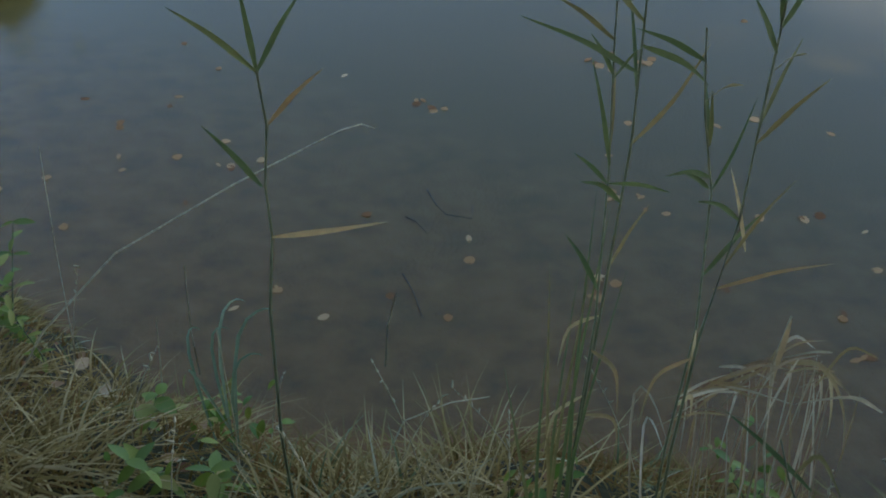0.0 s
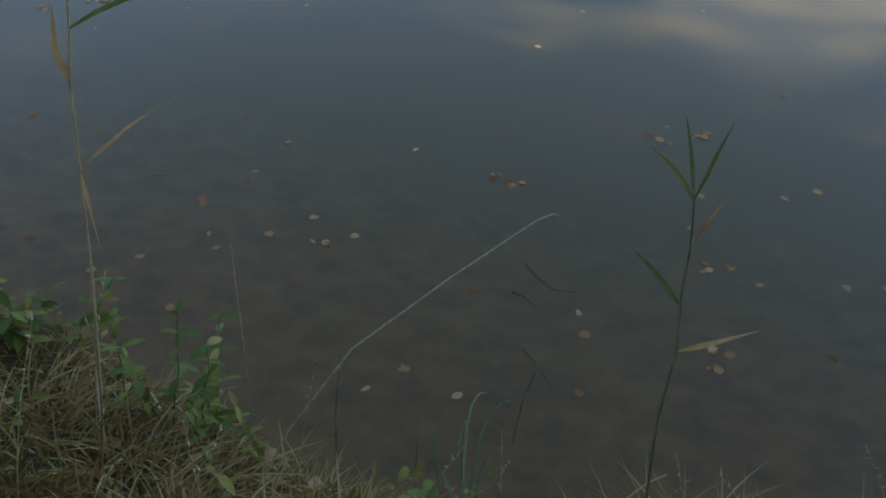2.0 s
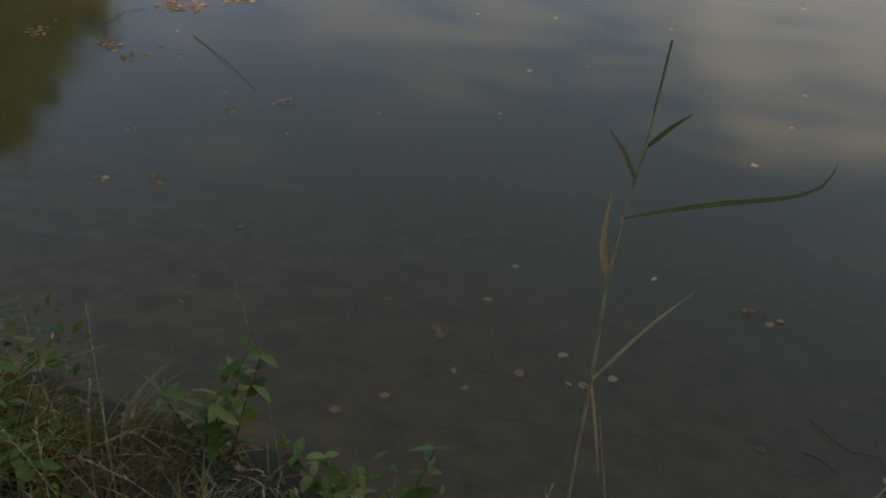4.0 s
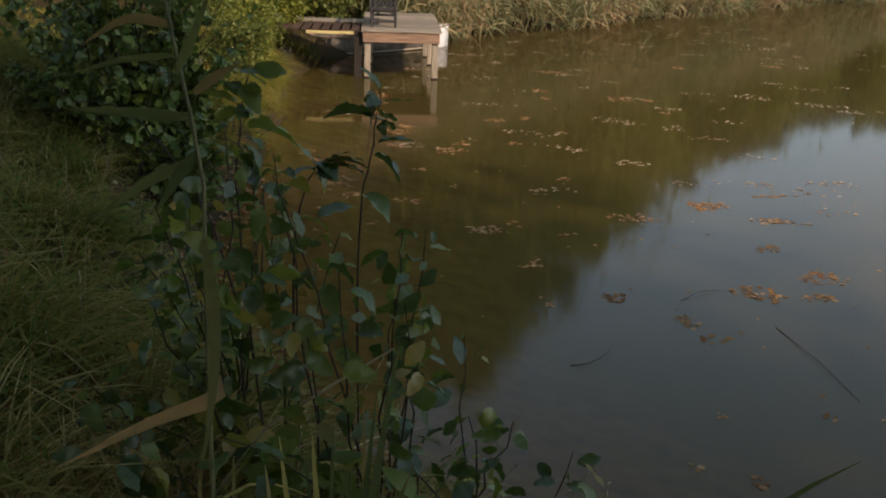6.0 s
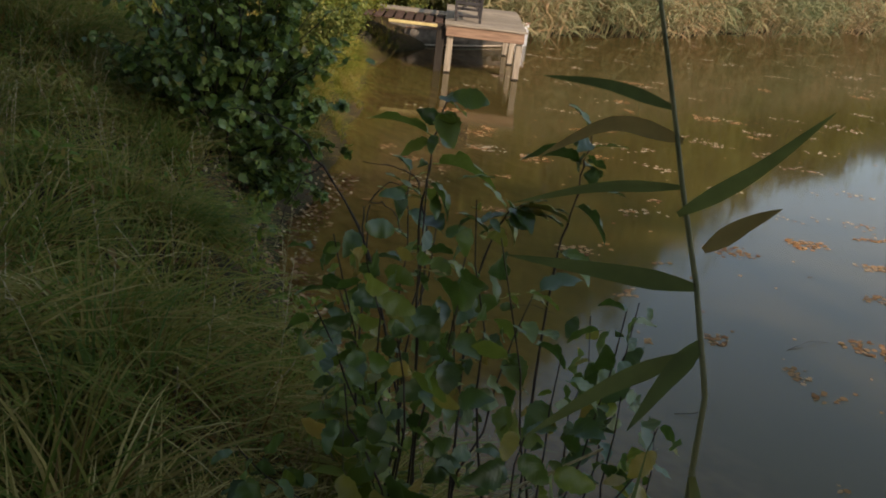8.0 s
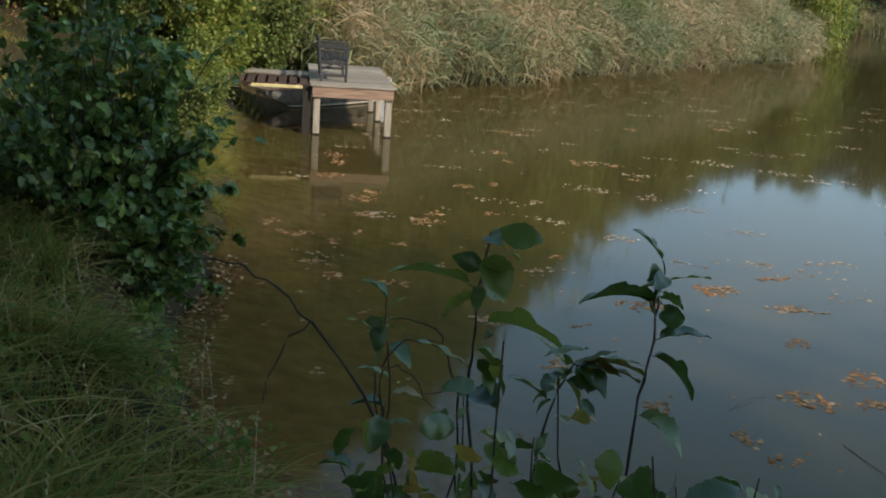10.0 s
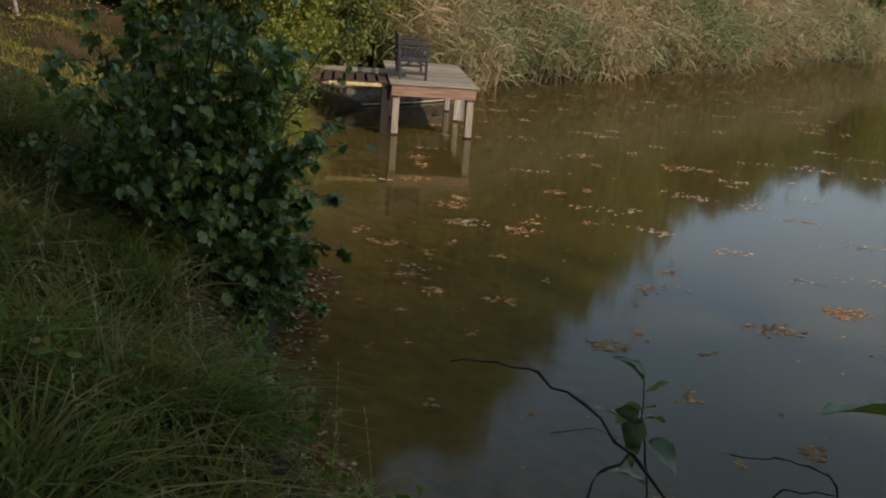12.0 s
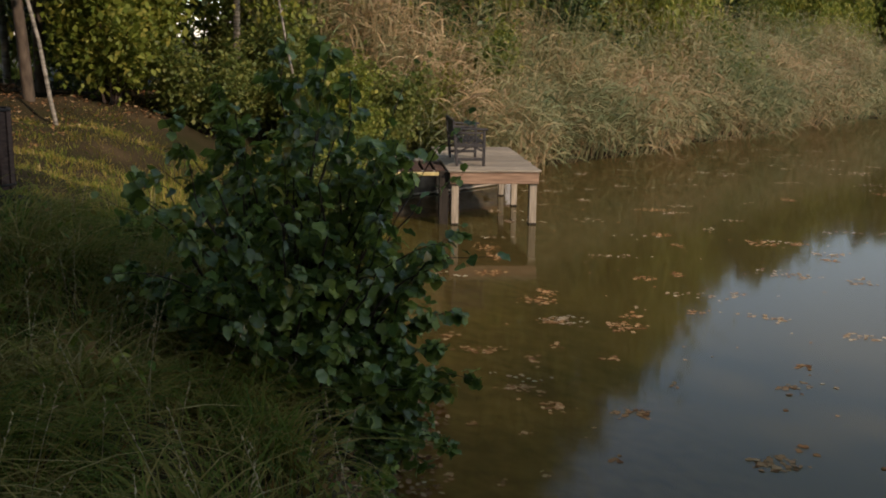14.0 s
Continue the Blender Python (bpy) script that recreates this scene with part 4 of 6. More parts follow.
    shoots = [("upright alder shoot with one broad pale leaf at its tip", (-2.6, 4.3), [(-2.66, 4.2, 2.1), (-2.708, 4.265, 2.36), (-2.705, 4.301, 2.485), (-2.71, 4.331, 2.593), (-2.696, 4.366, 2.712), (-2.692, 4.37, 2.73)],
               [((-2.692, 4.37, 2.724), (-2.575, 4.395, 2.715), 65), ((-2.715, 4.333, 2.603), (-2.892, 4.324, 2.671), 21), ((-2.698, 4.314, 2.527), (-2.519, 4.348, 2.55), 23), ((-2.708, 4.285, 2.429), (-2.819, 4.287, 2.496), 16), ((-2.7, 4.293, 2.455), (-2.639, 4.25, 2.4), 10), ((-2.705, 4.3, 2.476), (-2.603, 4.301, 2.41), -14)]),
              ("upright alder shoot with dark drooping leaves", (-2.3, 4.4), [(-2.33, 4.42, 2.0), (-2.325, 4.453, 2.308), (-2.298, 4.495, 2.443), (-2.299, 4.526, 2.553), (-2.289, 4.546, 2.62), (-2.298, 4.554, 2.652)],
               [((-2.296, 4.552, 2.647), (-2.353, 4.568, 2.733), 13), ((-2.299, 4.526, 2.553), (-2.466, 4.515, 2.606), 20), ((-2.288, 4.542, 2.607), (-2.184, 4.566, 2.633), 16), ((-2.295, 4.504, 2.471), (-2.174, 4.534, 2.514), 6), ((-2.305, 4.492, 2.438), (-2.175, 4.499, 2.388), -17), ((-2.312, 4.484, 2.41), (-2.437, 4.47, 2.432), 13), ((-2.319, 4.47, 2.365), (-2.38, 4.45, 2.42), 6), ((-2.325, 4.45, 2.3), (-2.2, 4.4, 2.28), 3)]),
              ("slender alder shoot with a few small leaves", (-3.06, 5.28), [(-3.085, 5.304, 1.745), (-3.077, 5.349, 1.899), (-3.122, 5.393, 2.081), (-3.125, 5.42, 2.185)],
               [((-3.125, 5.42, 2.178), (-3.183, 5.433, 2.259), 13), ((-3.121, 5.388, 2.064), (-3.24, 5.387, 2.123), 18), ((-3.082, 5.353, 1.916), (-3.18, 5.354, 1.975), 16), ((-3.086, 5.325, 1.823), (-3.206, 5.32, 1.867), 13), ((-3.124, 5.412, 2.148), (-3.064, 5.435, 2.2), 10), ((-3.087, 5.31, 1.765), (-3.0, 5.31, 1.81), 6), ((-3.08, 5.34, 1.86), (-2.98, 5.36, 1.9), 6)]),
              ("side shoot of alder with drooping leaves", (-2.5, 4.35), [(-2.56, 4.38, 2.1), (-2.527, 4.419, 2.3), (-2.49, 4.451, 2.391), (-2.447, 4.463, 2.41)],
               [((-2.491, 4.452, 2.391), (-2.564, 4.459, 2.47), 13), ((-2.447, 4.463, 2.41), (-2.312, 4.486, 2.421), 20), ((-2.5, 4.443, 2.369), (-2.433, 4.439, 2.317), -10), ((-2.469, 4.458, 2.403), (-2.387, 4.48, 2.45), 13), ((-2.528, 4.423, 2.313), (-2.614, 4.431, 2.386), 20)])]
    for i, (label, foot, stem, leaves) in enumerate(shoots):
        ob = thing("alder_shoot", label, "sapling", group="young alders on the bank")
        p = np.array([(*foot, float(ground_height(*foot)) - 0.03), *stem])
        c = smooth_line(p, 4, 0.0022)
        part_of("stem", mesh_of("stem", *tube(c, np.linspace(0.0042, 0.0015, len(c)) * np.where(np.arange(len(c)) % 3 == 1, 1.35, 1.0), 6), TWIG), ob)
        # more leaves lower down
        for k in range(9):
            q = rng.uniform(0.62, 0.9)
            at = np.array([np.interp(q, np.linspace(0, 1, len(c)), c[:, d]) for d in range(3)])
            hang_leaf(ob, ALDER[k % 3], at, rng.uniform(0, 6.28), rng.normal(-0.2, 0.5), rng.normal(0, 0.7), rng.uniform(0.05, 0.1))
        for k, (b, e, roll) in enumerate(leaves):
            aimed_leaf(ob, b, e, roll if roll > 60 or e[0] < b[0] else -abs(roll), ALDER[(i + k) % 3])
    dead = thing("dead_branch", "bare dark arching branch among the alder shoots", "branch")
    twig([(-2.75, 4.52, 1.5), (-2.96, 4.56, 2.167), (-3.159, 4.589, 2.381), (-3.287, 4.599, 2.486), (-3.389, 4.592, 2.516), (-3.502, 4.573, 2.51)], 0.004, 0.0013, dead)
    twig([(-3.159, 4.589, 2.381), (-3.222, 4.562, 2.317), (-3.25, 4.53, 2.24), (-3.26, 4.514, 2.169)], 0.0026, 0.0011, dead)
    twig([(-2.74, 4.5, 2.0), (-2.749, 4.504, 2.227), (-2.77, 4.53, 2.332), (-2.826, 4.547, 2.423), (-2.887, 4.541, 2.436), (-2.994, 4.525, 2.436)], 0.003, 0.0011, dead)
    twig([(-2.9, 4.48, 2.05), (-2.966, 4.475, 2.242), (-2.945, 4.508, 2.348), (-2.883, 4.53, 2.391), (-2.81, 4.538, 2.383)], 0.0026, 0.0011, dead)
    twig([(-2.9, 4.48, 2.05), (-2.952, 4.471, 2.219), (-2.948, 4.498, 2.313), (-2.901, 4.509, 2.326), (-2.809, 4.494, 2.225)], 0.0026, 0.0011, dead)


put_trees()
put_shrubs()
build_big_alder()
build_saplings()

# ---------------------------------------------------------------- reeds


def ribbon(points, width, fold=0.25, k=9):
    """A reed leaf along points: tapering at both ends, folded on the midrib."""
    P = np.array(points, float)
    s = np.linspace(0, 1, len(P))
    t = np.linspace(0, 1, k)
    if len(P) == 2:
        mid = (P[0] + P[1]) / 2 + np.array([0, 0, 0.06 * np.linalg.norm(P[1] - P[0])])
        P, s = np.array([P[0], mid, P[1]]), np.array([0, 0.5, 1])
    C = np.stack([np.interp(t, s, P[:, d]) for d in range(3)], 1)
    for _ in range(2):
        C[1:-1] = (C[:-2] + 2 * C[1:-1] + C[2:]) / 4
    T = np.gradient(C, axis=0)
    side = np.cross(T, [0.25, -0.9, 0.35])
    side /= np.linalg.norm(side, axis=1)[:, None] + 1e-9
    up = np.cross(side, T)
    up /= np.linalg.norm(up, axis=1)[:, None] + 1e-9
    w = (width / 2 * np.clip(np.minimum(0.35 + 3.2 * t, 1.35 * (1 - t) ** 0.7), 0.04, 1))[:, None]
    V = np.stack([C - side * w + up * w * fold, C, C + side * w + up * w * fold], 1).reshape(-1, 3)
    F = []
    for i in range(k - 1):
        a = 3 * i
        F += [(a, a + 1, a + 4, a + 3), (a + 1, a + 2, a + 5, a + 4)]
    return V, np.array(F)


def reed(label, stem, leaves, r=0.0035, mat=None, extra=0):
    """A single reed: jointed stem and separate blades (points, width, dry)."""
    ob = thing("reed", label, "reed", group="reeds at the water's edge")
    P = np.array(stem, float)
    low = P[0].copy()
    low[2] = float(ground_height(low[0], low[1])) - 0.03
    if P[0][2] - low[2] > 0.05:
        P = np.vstack([low, P])
    part_of("stem", mesh_of("stem", *tube(P, np.linspace(r * 1.2, r * 0.7, len(P)), 7), mat or REED_STEM), ob)
    for pts, w, dry in leaves:
        part_of("blade", mesh_of("blade", *ribbon(pts, w), REED_DRY if dry else REED_GREEN), ob, "dry straw-coloured blade" if dry else "")
    side = rng.uniform(0, 6.28)
    for i in range(extra):
        q = 0.25 + 0.75 * (i + rng.uniform(0, 0.6)) / extra
        at = np.array([np.interp(q, np.linspace(0, 1, len(P)), P[:, d]) for d in range(3)])
        side += 3.14 + rng.normal(0, 0.5)
        ln = rng.uniform(0.16, 0.27)
        up = rng.uniform(0.35, 1.0)
        out = np.array([math.cos(side) * 0.8, math.sin(side) * 0.6, 0])
        mid = at + ln * (0.5 * out + np.array([0, 0, 0.5 * up]))
        end = at + ln * (out + np.array([0, 0, 0.75 * up]))
        if q < 0.42:
            # old blades lower down have dried and hang
            mid, end = at + 0.5 * ln * out, at + ln * (0.6 * out - np.array([0, 0, 0.6]))
        part_of("blade", mesh_of("blade", *ribbon([at, mid, end], rng.uniform(0.009, 0.014)), REED_DRY if q < 0.42 else REED_GREEN), ob)
    return ob


def build_near_reeds():
    reed("slim reed with three spread green blades and a dry one", [(1.98, 1.1, 1.5), (2.0, 1.17, 1.85), (2.029, 1.2, 2.037), (2.03, 1.23, 2.151), (2.05, 1.27, 2.271), (2.045, 1.288, 2.39)],
         [([(2.045, 1.288, 2.385), (1.898, 1.249, 2.563)], 0.013, 0), ([(2.045, 1.288, 2.385), (2.03, 1.36, 2.55)], 0.013, 0), ([(2.045, 1.288, 2.385), (2.16, 1.377, 2.517)], 0.012, 0),
          ([(2.052, 1.271, 2.271), (2.18, 1.361, 2.338)], 0.012, 1), ([(2.023, 1.224, 2.151), (1.918, 1.277, 2.282)], 0.014, 0), ([(2.029, 1.195, 2.037), (2.16, 1.24, 2.0), (2.288, 1.276, 1.977)], 0.014, 1)])
    reed("tall reed with a bent blade and hanging straw", [(0.6, 2.1, 1.0), (0.641, 2.101, 1.259), (0.69, 2.15, 1.7), (0.719, 2.178, 2.071), (0.737, 2.21, 2.317), (0.76, 2.233, 2.453), (0.78, 2.22, 2.62), (0.79, 2.2, 2.85)],
         [([(0.76, 2.233, 2.453), (0.87, 2.07, 2.58), (0.983, 1.911, 2.667), (0.999, 1.92, 2.74)], 0.013, 0), ([(0.737, 2.21, 2.317), (0.715, 2.22, 2.4), (0.73, 2.24, 2.52)], 0.02, 1),
          ([(0.719, 2.178, 2.071), (0.998, 2.3, 2.2)], 0.01, 1), ([(0.719, 2.178, 2.071), (0.737, 2.1, 1.84)], 0.009, 1), ([(0.77, 2.225, 2.55), (0.69, 2.2, 2.68)], 0.012, 0), ([(0.78, 2.22, 2.62), (0.86, 2.2, 2.7)], 0.012, 0)], 0.004, STRAW)
    reed("dark-stemmed reed with long drooping blades", [(2.7, 1.05, 1.3), (2.76, 1.13, 1.75), (2.83, 1.241, 2.143), (2.85, 1.3, 2.45), (2.86, 1.35, 2.8)],
         [([(2.84, 1.27, 2.3), (2.7, 1.22, 2.42), (2.56, 1.2, 2.5)], 0.013, 0), ([(2.83, 1.24, 2.143), (2.94, 1.3, 2.2), (3.02, 1.33, 2.32)], 0.013, 0), ([(2.845, 1.28, 2.36), (2.93, 1.25, 2.33), (2.99, 1.24, 2.27)], 0.015, 0)], 0.0035, None, 8)
    reed("reed with a fan of green blades at its top", [(2.86, 0.85, 1.55), (2.885, 0.87, 1.9), (2.98, 0.98, 2.1), (3.02, 1.05, 2.3), (3.048, 1.098, 2.474), (3.06, 1.12, 2.6)],
         [([(3.048, 1.098, 2.474), (3.04, 1.13, 2.6)], 0.013, 0), ([(3.048, 1.098, 2.474), (3.13, 1.13, 2.58)], 0.013, 0), ([(3.01, 1.03, 2.26), (3.15, 1.05, 2.38)], 0.013, 0), ([(3.04, 1.08, 2.43), (2.98, 1.1, 2.55)], 0.014, 0), ([(2.92, 0.92, 1.98), (3.08, 0.95, 1.98), (3.22, 0.97, 1.96)], 0.01, 1)], 0.0032, None, 6)
    reed("thin reed with narrow brown-tipped blades", [(2.87, 0.9, 1.5), (2.916, 0.95, 1.84), (2.968, 1.1, 2.096), (2.94, 1.14, 2.28), (2.93, 1.17, 2.45)],
         [([(2.968, 1.1, 2.1), (2.99, 1.08, 2.2), (3.03, 1.1, 2.32)], 0.01, 0), ([(2.955, 1.12, 2.2), (2.93, 1.1, 2.35)], 0.013, 0), ([(2.95, 1.08, 2.12), (2.87, 1.04, 2.2)], 0.012, 0), ([(3.02, 1.0, 2.0), (2.97, 1.04, 2.2)], 0.01, 1)], 0.0028, None, 7)
    reed("thin reed with narrow brown-tipped blades", [(2.66, 0.95, 1.4), (2.72, 1.05, 1.8), (2.77, 1.2, 2.1), (2.79, 1.3, 2.35), (2.8, 1.35, 2.6)],
         [([(2.77, 1.2, 2.12), (2.75, 1.22, 2.25), (2.73, 1.26, 2.36)], 0.012, 0), ([(2.765, 1.19, 2.08), (2.68, 1.18, 2.18)], 0.011, 0), ([(2.785, 1.27, 2.3), (2.72, 1.25, 2.42)], 0.011, 0)], 0.0028, None, 8)
    reed("broken dead reed folded over with pale straw blades", [(3.14, 0.8, 1.18), (3.165, 0.963, 1.382), (3.216, 1.09, 1.54), (3.271, 1.152, 1.623)],
         [([(3.268, 1.145, 1.615), (3.24, 1.11, 1.57), (3.2, 1.06, 1.49), (3.18, 1.0, 1.42)], 0.02, 1), ([(3.19, 1.085, 1.534), (3.08, 1.08, 1.512), (2.97, 1.06, 1.46)], 0.015, 1), ([(3.195, 1.081, 1.526), (3.067, 1.066, 1.488), (2.974, 1.032, 1.425)], 0.012, 1),
          ([(3.046, 1.083, 1.502), (3.115, 1.063, 1.494), (3.18, 1.036, 1.468)], 0.012, 1), ([(3.239, 1.083, 1.536), (3.326, 1.064, 1.535), (3.376, 1.019, 1.48)], 0.015, 1)], 0.004, STRAW)
    heap = thing("dead_reed_clump", "collapsed clump of withered straw-coloured reed blades", "reed")
    ridge = [(2.98, 1.05, 1.45), (3.07, 1.07, 1.5), (3.2, 1.08, 1.54), (3.3, 1.08, 1.55), (3.37, 1.02, 1.48)]      # where the stems have buckled
    for i in range(58):
        q = rng.uniform(0, 1)
        k = np.array([np.interp(q, np.linspace(0, 1, 5), [r[d] for r in ridge]) for d in range(3)]) + rng.normal(0, 0.016, 3) * (1, 1.6, 1)
        b = np.array([k[0] + rng.normal(-0.02, 0.05), k[1] - 0.12 + rng.normal(0, 0.05), 0])
        b[2] = float(ground_height(b[0], b[1])) - 0.02
        w = rng.uniform(0.005, 0.011)
        if i % 3 == 0:
            # still standing up to the ridge
            pts = [b, (b + k) / 2 + rng.normal(0, 0.02, 3), k]
        elif i % 3 == 1:
            # lying along it
            d = np.array([rng.choice([-1, 1]) * rng.uniform(0.06, 0.16), rng.normal(0, 0.03), 0])
            pts = [k - d * 0.6 + (0, 0, rng.normal(-0.02, 0.02)), k + (0, 0, 0.012), k + d + (0, 0, rng.uniform(-0.1, -0.01))]
        else:
            # hanging from it
            ln = rng.uniform(0.1, 0.3)
            d = np.array([rng.normal(0, 0.045), rng.normal(-0.03, 0.03), 0])
            pts = [k, k + d * 0.4 + (0, 0, -0.1 * ln), k + d + (0, 0, -0.55 * ln), k + 1.2 * d + (0, 0, -ln)]
        part_of("blade", mesh_of("blade", *ribbon(pts, w), PALE_STRAW if i % 4 else REED_DRY), heap)
    reed("low green reed growing through the collapsed clump", [(3.25, 0.84, 1.2), (3.22, 0.9, 1.3), (3.2, 0.95, 1.4)],
         [([(3.27, 0.87, 1.28), (3.171, 0.956, 1.376), (3.071, 1.036, 1.45)], 0.014, 0), ([(3.23, 0.9, 1.32), (3.3, 0.928, 1.366), (3.345, 0.835, 1.255)], 0.016, 0), ([(3.3, 1.02, 1.5), (3.4, 1.08, 1.575), (3.477, 1.047, 1.535)], 0.01, 0), ([(3.335, 0.885, 1.3), (3.43, 1.02, 1.5)], 0.006, 1)], 0.003)
    for label, pts in (("thin bent straw beside the collapsed reeds", [(2.84, 0.95, 1.1), (2.85, 1.133, 1.526), (2.907, 1.086, 1.481), (2.928, 0.991, 1.372)]), ("thin bent straw beside the collapsed reeds", [(2.86, 0.93, 1.1), (2.87, 1.067, 1.453), (2.899, 1.045, 1.43), (2.912, 0.99, 1.37)])):
        solid("bent_straw", mesh_of("bent_straw", *ribbon(pts, 0.008), PALE_STRAW), label, "straw", "straw stalks on the bank")
    reed("reed with dark green blades rising from the bank", [(-0.68, 2.4, 2.2), (-0.68, 2.42, 2.36), (-0.68, 2.532, 2.62), (-0.687, 2.6, 2.78), (-0.693, 2.644, 2.882), (-0.7, 2.68, 2.97)],
         [([(-0.695, 2.569, 2.709), (-0.86, 2.6, 2.808)], 0.013, 0), ([(-0.687, 2.601, 2.782), (-0.632, 2.639, 2.862)], 0.014, 0), ([(-0.682, 2.532, 2.62), (-0.62, 2.55, 2.63), (-0.571, 2.563, 2.676)], 0.014, 0), ([(-0.678, 2.468, 2.472), (-0.544, 2.525, 2.583)], 0.01, 0),
          ([(-0.691, 2.627, 2.844), (-0.715, 2.678, 2.965)], 0.012, 0), ([(-0.693, 2.644, 2.882), (-0.688, 2.667, 2.95)], 0.015, 0), ([(-0.737, 2.512, 2.584), (-0.881, 2.542, 2.676)], 0.008, 0)])
    reed("tall reed with long flat blades close to the path", [(-1.844, 2.349, 2.708), (-1.851, 2.371, 2.890), (-1.876, 2.393, 2.974), (-1.904, 2.413, 3.051), (-1.924, 2.428, 3.112), (-1.954, 2.450, 3.199), (-1.968, 2.458, 3.253)],
         [([(-1.924, 2.428, 3.112), (-2.032, 2.405, 3.125)], 0.011, 0), ([(-1.911, 2.423, 3.087), (-1.970, 2.411, 3.099), (-2.023, 2.385, 3.061)], 0.015, 0), ([(-1.904, 2.413, 3.051), (-2.036, 2.368, 3.022)], 0.01, 0), ([(-1.876, 2.393, 2.974), (-1.946, 2.376, 2.978), (-2.032, 2.355, 2.981)], 0.017, 0),
          ([(-1.877, 2.403, 3.004), (-1.822, 2.431, 3.044)], 0.016, 0), ([(-1.863, 2.382, 2.933), (-1.907, 2.344, 2.855)], 0.018, 0), ([(-1.903, 2.407, 3.029), (-1.85, 2.36, 3.085), (-1.807, 2.322, 3.145)], 0.014, 0),
          ([(-1.848, 2.36, 2.82), (-1.822, 2.33, 2.762), (-1.807, 2.303, 2.685), (-1.805, 2.276, 2.614), (-1.806, 2.255, 2.562)], 0.018, 0), ([(-1.844, 2.349, 2.64), (-1.778, 2.291, 2.636), (-1.849, 2.265, 2.618), (-1.91, 2.237, 2.587), (-1.989, 2.198, 2.543)], 0.02, 1), ([(-1.874, 2.376, 2.92), (-1.929, 2.35, 2.89), (-1.987, 2.315, 2.841)], 0.016, 0)], 0.0025)
    sedge = thing("sedge_clump", "tall upright green sedge clump below the alder shoots", "sedge")
    for x, y, z, w in ((-1.926, 3.595, 2.192, 0.034), (-1.98, 3.56, 2.02, 0.03), (-2.03, 3.6, 1.95, 0.03), (-1.86, 3.52, 1.85, 0.026), (-2.1, 3.55, 1.9, 0.03), (-2.16, 3.5, 1.82, 0.026), (-1.8, 3.6, 1.75, 0.024)):
        b = (-2.04 + rng.normal(0, 0.05), 3.42 + rng.normal(0, 0.05), 0)
        b = (b[0], b[1], float(ground_height(b[0], b[1])) - 0.02)
        part_of("blade", mesh_of("blade", *ribbon([b, ((b[0] + x) / 2, (b[1] + y) / 2 - 0.03, (b[2] + z) / 2), (x, y, z)], w), REED_GREEN), sedge)
    # broad dry leaves of an old tuft
    old = thing("dry_sedge_tuft", "tuft of broad yellow withered blades on the bank", "sedge")
    for i in range(64):
        a, ln = rng.uniform(0, 6.28), rng.uniform(0.2, 0.5)
        b = np.array([-2.3 + rng.normal(0, 0.2), 3.42 + rng.normal(0, 0.12), 0])
        b[2] = float(ground_height(b[0], b[1])) - 0.02
        d = np.array([math.cos(a), math.sin(a), 0]) * ln * 0.8
        part_of("blade", mesh_of("blade", *ribbon([b, b + 0.3 * d + (0, 0, 0.8 * ln), b + 0.75 * d + (0, 0, 1.05 * ln), b + 1.2 * d + (0, 0, 0.8 * ln)], rng.uniform(0.008, 0.016)), REED_GREEN if i % 5 == 0 else YELLOW_BLADE), old)
    for foot, tip in (((-2.12, 3.36), (-2.245, 3.52, 1.86)), ((-2.06, 3.36), (-2.15, 3.52, 1.9)), ((-2.16, 3.34), (-2.28, 3.5, 1.78))):
        b = np.array([*foot, float(ground_height(*foot)) - 0.02])
        part_of("blade", mesh_of("blade", *ribbon([b, (b + np.array(tip)) / 2 + (0.01, 0, 0.03), tip], 0.03), YELLOW_BLADE), old, "broad pale yellow-green blade")
    # a tuft of green blades at the foot of the reeds
    tuft = thing("sedge_tuft", "upright green sedge blades at the foot of the reeds", "sedge")
    for x, y, z in ((2.764, 1.25, 2.02), (2.736, 1.071, 2.12), (2.62, 1.1, 1.95), (2.68, 1.0, 2.0), (2.8, 1.1, 1.9), (2.58, 0.95, 1.85), (2.72, 1.2, 1.8), (2.5, 1.0, 1.75)):
        b = (2.57 + rng.normal(0, 0.03), 0.8 + rng.normal(0, 0.03), float(ground_height(2.57, 0.8)))
        part_of("blade", mesh_of("blade", *ribbon([b, ((b[0] + x) / 2 - 0.02, (b[1] + y) / 2, (b[2] + z) / 2 + 0.1), (x, y, z)], 0.011), REED_GREEN), tuft)
    sprig = thing("sedge_sprig", "small grey-green sprig of arching sedge on the bank edge", "sedge")
    for x, y, z, w in ((1.95, 1.96, 1.12, 0.012), (1.86, 1.98, 1.16, 0.011), (1.8, 1.92, 1.1, 0.01), (1.7, 1.98, 1.06, 0.01), (1.9, 1.84, 1.04, 0.01), (1.68, 1.84, 1.0, 0.009)):
        b = (1.74 + rng.normal(0, 0.02), 1.82 + rng.normal(0, 0.02), float(ground_height(1.74, 1.82)) - 0.03)
        part_of("blade", mesh_of("blade", *ribbon([b, ((b[0] + x) / 2 - 0.05, (b[1] + y) / 2, z + 0.01), (x - 0.03, y, z + 0.03), (x, y, z)], w), GREY_BLADE), sprig)
    blade = thing("sedge_plant", "single long green blade arching over the water", "sedge")
    part_of("blade", mesh_of("blade", *ribbon([(-1.33, 2.42, 2.1), (-1.285, 2.44, 2.248), (-1.208, 2.481, 2.333), (-1.078, 2.543, 2.457), (-0.96, 2.581, 2.525)], 0.02, 0.35), REED_GREEN), blade)
